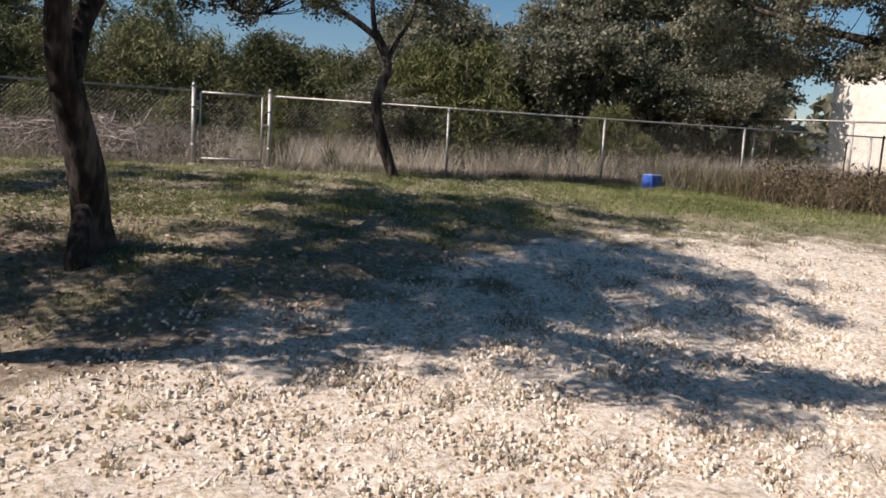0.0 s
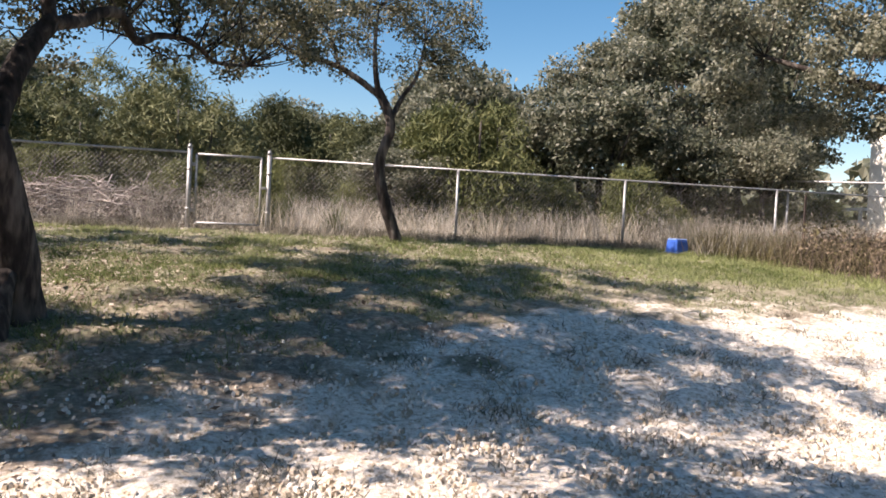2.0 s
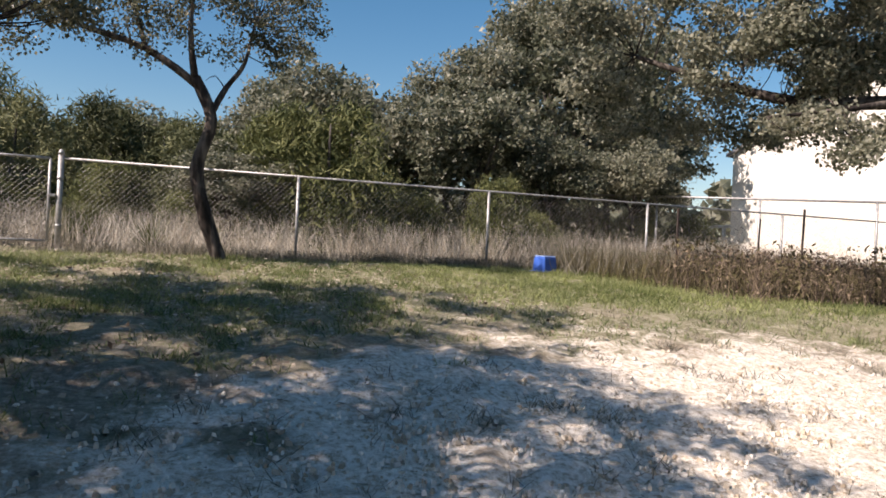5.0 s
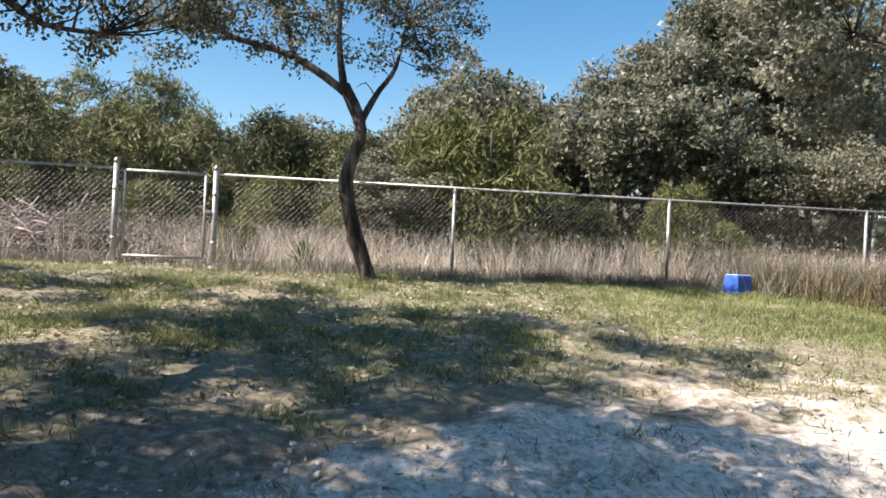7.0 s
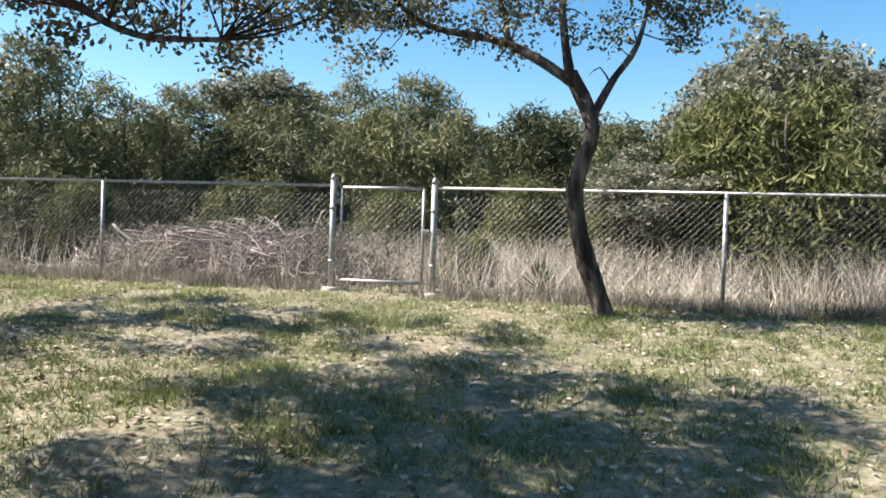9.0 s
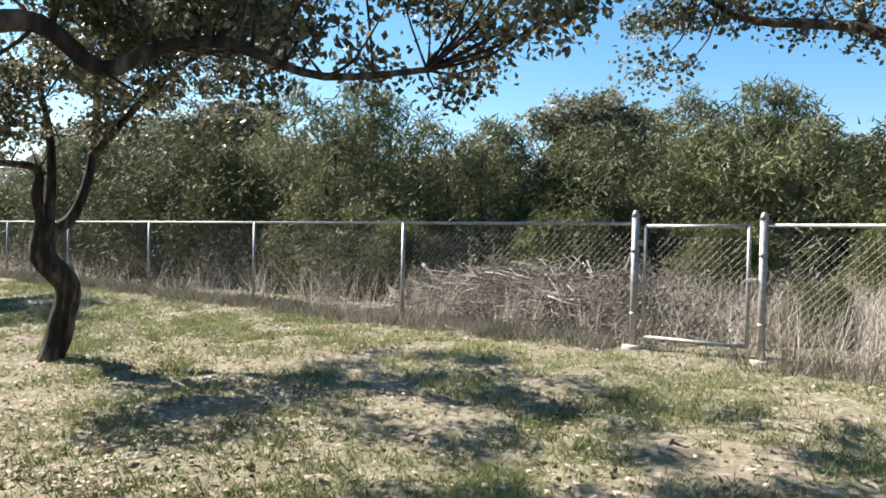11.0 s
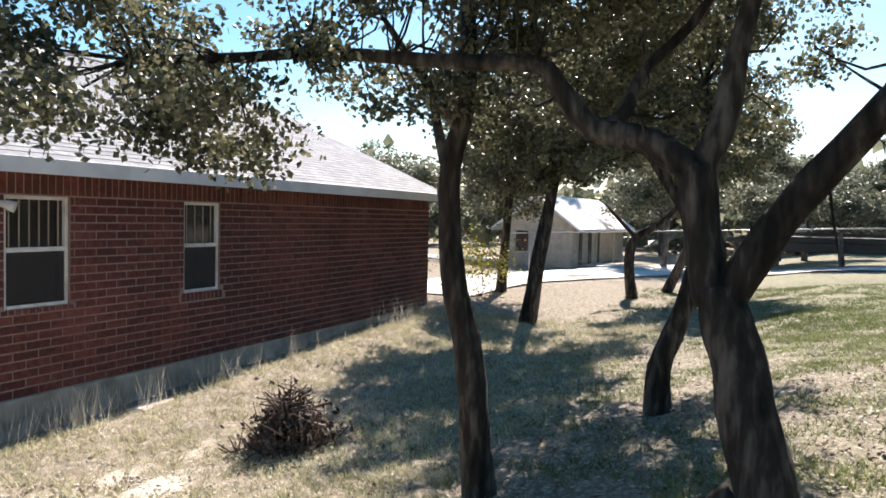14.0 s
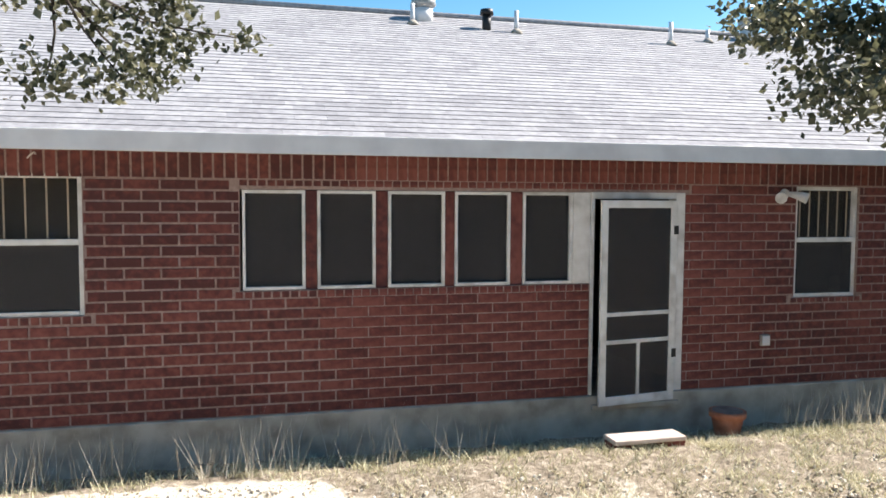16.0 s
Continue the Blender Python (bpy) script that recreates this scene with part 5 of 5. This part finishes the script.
rv = thing("travel_trailer", "white fifth-wheel camping trailer parked by the driveway", "trailer", pose(-38, 15.2, float(lie(-38, 16)), 0, 0, 80))
bm = bmesh.new()
prof = [(0.0, 1.05), (-0.2, 1.5), (0.75, 3.55), (1.6, 3.75), (8.6, 3.75), (8.6, 0.65), (2.4, 0.65), (2.2, 1.3), (0.4, 1.25)]
a = [bm.verts.new((x, 0.0, z)) for x, z in prof]
b = [bm.verts.new((x, 2.4, z)) for x, z in prof]
bm.faces.new(a), bm.faces.new(b[::-1])
for k in range(len(prof)):
    bm.faces.new((a[k], b[k], b[(k + 1) % len(prof)], a[(k + 1) % len(prof)]))
bmesh.ops.recalc_face_normals(bm, faces=bm.faces)
part("body", bm, SIDING, rv)
for x0, x1, z0, z1 in ((1.2, 1.75, 2.55, 3.0), (2.7, 4.3, 2.2, 2.95), (5.2, 6.2, 2.2, 2.9)):
    part("window", box((x0, -0.04, z0), (x1, -0.004, z1), 0.01), PANE, rv, "dark tinted window")
for x in (5.2, 6.1):
    w = part("wheel", tube([(0, -0.02, 0), (0, 0.22, 0)], 0.36, 0.36, 16), RUBBER, rv, "black tyre", pose(x, 0, 0.36))
    part("rim", tube([(0, -0.035, 0), (0, -0.022, 0)], 0.2, 0.2, 12), GALV, w)
for x in (0.9, 1.3):
    part("landing_leg", box((x, 0.5, 0.0), (x + 0.1, 0.6, 1.3)), BLACK, rv)
part("stripe", box((2.4, -0.012, 1.25), (8.5, -0.003, 1.45)), BLUE_DOOR, rv, "grey-blue side stripe")
part("skirt", box((2.4, 0.05, 0.5), (8.5, 2.35, 0.66)), BLACK, rv)

flat = thing("flatbed_trailer", "long dark steel flatbed trailer parked on the driveway", "trailer", pose(-30.2, 5.0, float(lie(-30, 8)) + 0.05, 0, 0, 89))
part("deck", box((0, -1.0, 0.78), (7.6, 1.0, 0.98), 0.01), BLACK, flat)
for y in (-1.0, 0.94):
    part("side_rail", box((0, y, 1.0), (7.6, y + 0.06, 1.12), 0.01), BLACK, flat)
part("headboard", box((1.3, -0.9, 1.0), (1.38, 0.9, 1.62), 0.01), BLACK, flat)
part("gooseneck", box((-1.6, -0.12, 0.7), (0, 0.12, 0.9), 0.02), BLACK, flat)
for x in (4.4, 5.3):
    for y in (-1.06, 0.84):
        w = part("wheel", tube([(0, 0, 0), (0, 0.22, 0)], 0.38, 0.38, 16), RUBBER, flat, "black tyre", pose(x, y, 0.38))
        part("rim", tube([(0, -0.012, 0), (0, -0.003, 0)], 0.2, 0.2, 12), BLACK, w)
part("plate", box((0.85, 1.061, 1.15), (1.5, 1.08, 1.45), 0.01), PAINT, flat, "pale reflective board")
part("chassis", box((0.2, -0.9, 0.42), (7.4, 0.9, 0.776), 0.02), BLACK, flat, "dark steel chassis")
part("stand", box((0.3, -0.06, 0.0), (0.42, 0.06, 0.78)), BLACK, flat)

hoop = thing("basketball_hoop", "basketball hoop with a clear backboard on a dark pole", "basketball hoop", pose(-29.0, 10.6, float(lie(-29, 10.6)), 0, 0, 82))
part("pole", tube([(0.15, 0.5, 0), (0.15, 0.5, 2.5), (0.15, 0.1, 3.3)], 0.06, 0.05, 10), BLACK, hoop)
bd = part("backboard", box((-0.72, -0.02, 3.05), (0.72, 0.02, 4.0), 0.006), SIDING, hoop, "pale backboard")
for lo, hi in (((-0.3, -0.026, 3.2), (-0.27, -0.021, 3.65)), ((0.27, -0.026, 3.2), (0.3, -0.021, 3.65)), ((-0.27, -0.026, 3.62), (0.27, -0.021, 3.65))):
    part("marking", box(lo, hi), BLACK, bd)
bm = bmesh.new()
ring = [(0.22 * math.cos(a), -0.27 + 0.22 * math.sin(a), 3.15) for a in np.linspace(0, 2 * math.pi, 17)]
add_tube(bm, ring, 0.012, 0.012, 6)
part("rim", bm, TERRA, hoop, "orange rim")

# ---- grass, weeds, gravel and fallen leaves ----
def blades(name, xy, height, width, mat, lean=0.35, up=0.0):
    n = len(xy)
    base = np.column_stack([xy, lie(xy[:, 0], xy[:, 1]) - 0.012 + up])
    h = (height * rng.uniform(0.45, 1.3, n))[:, None]
    a = rng.uniform(0, 6.283, n)
    side = np.column_stack([np.cos(a), np.sin(a), np.zeros(n)]) * width * 0.5
    tip = np.column_stack([rng.normal(size=n) * lean, rng.normal(size=n) * lean, np.ones(n)])
    v = np.stack([base - side, base + side, base + tip * h], 1)
    return mesh_of(name, v, np.arange(3 * n).reshape(n, 3), 3, mat)


def scatter(n, x0, x1, y0, y1, keep):
    xy = np.column_stack([rng.uniform(x0, x1, n), rng.uniform(y0, y1, n)])
    return xy[rng.uniform(0, 1, n) < keep(xy[:, 0], xy[:, 1])]


def tufted(xy, k, spread):
    p = np.repeat(xy, k, 0)
    return p + rng.normal(size=p.shape) * spread


def wall_line(x):
    return -0.291 + x * 0.058


yard = lambda x, y: (y > wall_line(x) + 0.1) & ((x > -13) | (y > 2))
patch = lambda x, y: 0.5 + 0.5 * lump(x * 0.45 + 3, y * 0.45)
green = scatter(46000, -20, 10, 2.5, 13.9, lambda x, y: yard(x, y) * np.clip(grass_cover(x, y) * 1.6 - gravel_cover(x, y) * 1.4, 0, 1) * np.clip(1.7 * patch(x, y) - 0.35, 0.06, 1))
ob = part("lawn_grass", blades("lawn_grass", tufted(green, 12, 0.05), 0.065, 0.011, GRASS, 0.7), None)
tagged(ob, "short patchy green and straw-coloured lawn grass", "grass", kind="stuff")
dry = scatter(9000, -13, 8, -0.2, 4.5, lambda x, y: yard(x, y) * np.clip(1.0 - gravel_cover(x, y) * 1.3, 0, 1) * np.where(x > 3, 0.5, 1.0))
ob = part("dry_grass", blades("dry_grass", tufted(dry, 14, 0.055), 0.075, 0.011, DRY, 0.7), None)
tagged(ob, "short sun-bleached dry grass beside the house", "grass", kind="stuff")
tall = scatter(2600, -13, 7, -0.5, 1.2, lambda x, y: yard(x, y) * (np.abs(y - wall_line(x) - 0.62) < 0.3) * (0.2 + 0.8 * (patch(x * 2, y) > 0.5)) * 0.55 * ((x < -2.3) | (x > -0.2)))
ob = part("tall_weeds", blades("tall_weeds", tufted(tall, 6, 0.05), 0.46, 0.005, STRAW, 0.3), None)
tagged(ob, "tall thin dry weeds growing along the foundation", "weeds", kind="stuff")
brush = scatter(22000, -24, 16, 14.3, 20, lambda x, y: (0.05 + 0.95 * patch(x * 1.6, y * 1.6) ** 2) * np.clip((20 - y) / 4, 0.2, 1) * np.where(x < -5.2, 0.14, 1.0))
ob = part("tall_dry_grass", blades("tall_dry_grass", tufted(brush, 8, 0.12), 0.62, 0.012, STRAW, 0.38), None)
tagged(ob, "tall pale dry grass behind the fence", "grass", kind="stuff")
foot = scatter(9000, -22, 9, 13.5, 14.2, lambda x, y: (0.7 * patch(x * 2, y) + 0.1) * np.where((x > -1.7) & (x < 0), 0.15, 1))
ob = part("fence_weeds", blades("fence_weeds", tufted(foot, 8, 0.06), 0.17, 0.011, BRUSH_LEAF, 0.4), None)
tagged(ob, "weeds and grass along the foot of the fence", "weeds", kind="stuff")
shrubs = clumps([((x, y, float(lie(x, y)) + 0.38), (0.6, 0.5, 0.42)) for x, y in zip(np.concatenate([rng.uniform(-21, 13, 90), rng.uniform(-21, -5, 60)]), rng.uniform(14.6, 18.5, 150))], 22, 0.13, 16)
ob = part("undergrowth", leaves("undergrowth", shrubs, 0.1, BRUSH_LEAF, 0.45, 0.22), None)
tagged(ob, "brown and grey-green undergrowth behind the fence", "undergrowth", kind="stuff")
rough = scatter(5200, 7.0, 14.5, 10.0, 13.8, lambda x, y: np.clip((x - 7.6 + (y - 11) * 0.5) / 1.8, 0, 1) * (0.15 + 0.85 * patch(x, y)))
ob = part("tall_weeds", blades("tall_weeds", tufted(rough, 9, 0.09), 0.42, 0.011, WEED_LEAF, 0.4), None)
tagged(ob, "tall tawny weeds in the neglected garden corner", "weeds", kind="stuff")
wl = clumps([((x, y, float(lie(x, y)) + 0.38), (0.42, 0.4, 0.36)) for x, y in ((8.3, 10.9), (9.0, 10.4), (9.7, 10.6), (10.5, 10.2), (9.3, 11.3), (10.2, 11.3), (11.2, 10.8), (11.9, 10.1), (8.6, 11.8), (11.0, 9.8))], 45, 0.1, 14)
ob = part("weed_bed", leaves("weed_bed", wl, 0.085, WEED_LEAF, 0.35, 0.4), None)
tagged(ob, "bed of dark brown withered weeds", "weeds", kind="stuff")
lush = scatter(11000, 3.2, 11, 7.6, 13.7, lambda x, y: np.clip((y - 8.6 - 0.25 * np.clip(6.5 - x, 0, 4)) / 1.2, 0, 1) * np.clip((x - 3.2) / 1.5, 0, 1) * np.clip(1 - gravel_cover(x, y), 0, 1) * (0.35 + 0.65 * patch(x * 1.6, y * 1.6)))
more = scatter(30000, -14, 3, 6.2, 13.4, lambda x, y: np.where(x > -1.5, np.clip((y - 8.2) / 1.0, 0, 1), 1.0) * np.clip(patch(x * 1.3 + 4, y * 1.5) * 2.2 - 0.95, 0, 1))
ob = part("green_grass", blades("green_grass", tufted(np.concatenate([lush, more]), 9, 0.05), 0.075, 0.011, GREEN, 0.65), None)
tagged(ob, "patches of fresh green grass in the lawn", "grass", kind="stuff")
tawny = scatter(1500, 6.9, 12.5, 12.5, 15.4, lambda x, y: 0.25 + 0.75 * patch(x * 1.5, y * 1.5))
ob = part("tawny_grass", blades("tawny_grass", tufted(tawny, 9, 0.1), 0.5, 0.012, BRUSH_LEAF, 0.4), None)
tagged(ob, "tall tawny grass at the garden's corner", "grass", kind="stuff")
st = scatter(300, 7.6, 12.2, 9.6, 12.6, lambda x, y: np.clip(1.25 - ((x - 9.6) / 2.6) ** 2 - ((y - 10.8) / 1.6) ** 2, 0, 1))
ob = part("weed_stalks", blades("weed_stalks", tufted(st, 5, 0.07), 0.7, 0.009, STALK, 0.42), None)
tagged(ob, "stiff brown stalks of withered weeds", "weeds", kind="stuff")
k = np.repeat(st, 20, 0)
k = np.column_stack([k + rng.normal(size=k.shape) * 0.12, lie(k[:, 0], k[:, 1]) + rng.uniform(0.02, 0.62, len(k))])
ob = part("weed_leaves", leaves("weed_leaves", k, 0.055, STALK, 0.2, 0.4), None)
tagged(ob, "curled brown leaves on the withered weeds", "weeds", kind="stuff")
lit = scatter(50000, -13, 5, 2.2, 13.5, lambda x, y: yard(x, y) * (0.36 + 0.64 * np.exp(-(((x + 3.2) / 3.2) ** 2 + ((y - 8.3) / 2.6) ** 2))) * np.clip(1.0 - 1.3 * gravel_cover(x, y), 0.0, 1))
c = np.column_stack([lit, lie(lit[:, 0], lit[:, 1]) + 0.025])
ob = part("leaf_litter", leaves("leaf_litter", c, 0.05, LITTER, 0.0, 0.6, flat=True), None)
tagged(ob, "scatter of dry fallen oak leaves on the grass", "fallen leaves", kind="stuff")


def stones(name, xy, size, mat):
    """Small flattened eight-sided stones half sunk in the ground."""
    n = len(xy)
    c = np.column_stack([xy, lie(xy[:, 0], xy[:, 1]) + size * 0.1])
    s = size * rng.uniform(0.4, 1.3, (n, 1)) * rng.choice([1, 1, 1, 1.3], (n, 1))
    a = rng.uniform(0, 6.283, n)
    u = np.column_stack([np.cos(a), np.sin(a), rng.normal(size=n) * 0.2])
    w = np.column_stack([-np.sin(a), np.cos(a), rng.normal(size=n) * 0.2])
    z = np.column_stack([rng.normal(size=n) * 0.2, rng.normal(size=n) * 0.2, np.full(n, 0.5)])
    foot = np.stack([c + u * s * 0.6, c + w * s * 0.45, c - u * s * 0.5, c - w * s * 0.5], 1)
    top = c[:, None] + (foot - c[:, None]) * 0.62 + (z * s * 0.5)[:, None]
    foot[:, :, 2] -= 0.012
    v = np.concatenate([foot, top], 1)
    quad = np.array([[4, 5, 6, 7], [0, 1, 5, 4], [1, 2, 6, 5], [2, 3, 7, 6], [3, 0, 4, 7]])
    f = (np.arange(n) * 8)[:, None, None] + quad[None]
    return mesh_of(name, v, f, 4, mat)


peb = scatter(68000, -3, 9, 0.9, 7.6, lambda x, y: np.clip(gravel_cover(x, y) * 1.2 + 0.25 * lump(x, y) - 0.1, 0, 1) * np.clip((7.2 - y) / 2, 0.08, 1))
ob = part("gravel", stones("gravel", peb, 0.029, STONE), None)
tagged(ob, "pale limestone gravel strewn by the back door", "gravel", kind="stuff")
sparse = scatter(3400, -2, 9, 1.2, 9.5, lambda x, y: np.clip(gravel_cover(x, y) * 0.5 + 0.1, 0, 1) * (patch(x * 2.3, y * 2.1) > 0.52))
ob = part("gravel_tufts", blades("gravel_tufts", tufted(sparse, 16, 0.06), 0.07, 0.009, BRUSH_LEAF, 0.8), None)
tagged(ob, "small withered tufts of grass growing through the gravel", "grass", kind="stuff")

# ---- bricks and shingles ----
COURSE, LONG = 0.0975, 0.305
brick_mesh = {}


def brick_box(w, h, d=0.022):
    key = (round(w, 3), round(h, 3))
    if key not in brick_mesh:
        bm = box((-w / 2, -d, -h / 2), (w / 2, 0, h / 2))
        top = [e for e in bm.edges if all(v.co.y > -1e-6 for v in e.verts)]
        bmesh.ops.bevel(bm, geom=top, offset=0.004, segments=1, affect="EDGES")
        me = bpy.data.meshes.new("brick")
        bm.to_mesh(me)
        bm.free()
        me.materials.append(BRICK)
        brick_mesh[key] = me
    return brick_mesh[key]


spots = []
SOLDIER = 2.305


def clear(x0, x1, z0, z1):
    """The stretches of a brick that no opening cuts away."""
    cuts = [(a - 0.006, b + 0.006) for a, b, lo, hi in OPEN + [(-1.62, 2.98, 2.2, 2.29), (-0.52, 2.96, 1.21, 1.29), (4.12, 5.53, 1.03, 1.11), (-3.77, -2.81, 1.03, 1.09), (-6.3, -5.42, 0.93, 1.06)] if z0 < hi - 0.01 and z1 > lo + 0.01]
    runs = [(x0, x1)]
    for a, b in cuts:
        runs = [r for s, e in runs for r in ((s, min(e, a)), (max(s, b), e)) if r[1] - r[0] > 0.03]
    return runs


row = 0
z = SLAB_TOP + 0.005
while z + COURSE < SOLDIER + 0.02:
    x = WEST + (LONG / 2 if row % 2 else 0) - LONG
    while x < EAST:
        for a, b in clear(max(x, WEST), min(x + LONG - 0.012, EAST), z, z + COURSE - 0.012):
            spots.append((round((a + b) / 2, 4), z + (COURSE - 0.012) / 2, round(b - a, 3), COURSE - 0.012))
        x += LONG
    z += COURSE
    row += 1
z_top = z + 0.004
x = WEST
while x < EAST - 0.1:
    spots.append((x + 0.045, (z_top + 2.518) / 2, 0.085, 2.518 - z_top))
    x += 0.0975
for x0, x1, z0, z1 in ((-1.6, 2.96, 2.226, 2.288), (-0.49, 2.94, 1.212, 1.28), (4.14, 5.51, 1.025, 1.1), (-3.75, -2.83, 1.02, 1.08), (-6.28, -5.44, 0.93, 1.05)):
    x = x0
    while x < x1 - 0.06:
        spots.append((x + 0.04, (z0 + z1) / 2, 0.07, z1 - z0 - 0.006))
        x += 0.082
order = sorted(spots, key=lambda s: abs(s[0] + 0.2) + 0.2 * abs(s[1] - 1.4))
for cx, cz, w, h in order[:300]:
    part("brick", brick_box(w, h), None, back_wall, "", pose(cx, 0.0 + 0.002 * math.sin(cx * 37 + cz * 91), cz))
vs = []
for cx, cz, w, h in order[300:]:
    y = 0.002 * math.sin(cx * 37 + cz * 91)
    for sx, sz in ((-1, -1), (1, -1), (1, 1), (-1, 1)):
        vs.append((cx + sx * w / 2, -0.022, cz + sz * h / 2))
    for sx, sz in ((-1, -1), (1, -1), (1, 1), (-1, 1)):
        vs.append((cx + sx * (w / 2 - 0.004), y, cz + sz * (h / 2 - 0.004)))
n = len(order) - 300
f = (np.arange(n) * 8)[:, None, None] + np.array([[4, 7, 6, 5], [0, 4, 5, 1], [1, 5, 6, 2], [2, 6, 7, 3], [3, 7, 4, 0]])[None]
part("brickwork", mesh_of("brickwork", np.array(vs), f, 4, BRICK), None, back_wall)["kind"] = "stuff"

EXPO, TAB = 0.145, 0.3
tabs = []
rows_n = int(RUN / EXPO)
for i in range(rows_n):
    x = WEST - 0.32 + (TAB / 2 if i % 2 else 0) - TAB + 0.07 * math.sin(i * 5.1)
    while x < EAST + 0.3:
        a, b = max(x, WEST - 0.32), min(x + TAB - 0.0015, EAST + 0.32)
        if b - a > 0.03:
            tabs.append((a, b, i))
        x += TAB
cs, sn = math.cos(SLOPE), math.sin(SLOPE)


def tab_corners(a, b, i):
    """A shingle tab in roof coordinates: up the slope, its butt edge raised over the course below."""
    s0, s1 = i * EXPO - 0.012, min((i + 1) * EXPO + 0.02, RUN)
    jit = 0.0015 * math.sin(a * 31 + i * 7)
    out = []
    for s, lift in ((s0 + jit, 0.008), (s1, 0.0)):
        for t in (0.0, 0.005):
            for x in (a, b):
                out.append((x, EAVE_Y - s * cs + (lift + t) * sn, EAVE_Z + s * sn + (lift + t) * cs))
    return out


FACES = np.array([[0, 1, 3, 2], [2, 3, 7, 6], [4, 6, 7, 5], [0, 2, 6, 4], [1, 5, 7, 3]])
tabs.sort(key=lambda t: abs(t[0]) + t[2] * 0.9)
for a, b, i in tabs[:300]:
    me = mesh_of("shingle", np.array(tab_corners(a, b, i)), FACES, 4, SHINGLE)
    part("shingle", me, None, roof)
rest = np.array([tab_corners(*t) for t in tabs[300:]])
f = (np.arange(len(rest)) * 8)[:, None, None] + FACES[None]
part("shingles", mesh_of("shingles", rest, f, 4, SHINGLE), None, roof)["kind"] = "stuff"
part("ridge_cap", tube([(WEST - 0.32, RIDGE_Y, RIDGE_Z + 0.02), (EAST + 0.32, RIDGE_Y, RIDGE_Z + 0.02)], 0.06, 0.06, 6), SHINGLE, roof, "grey ridge shingles")
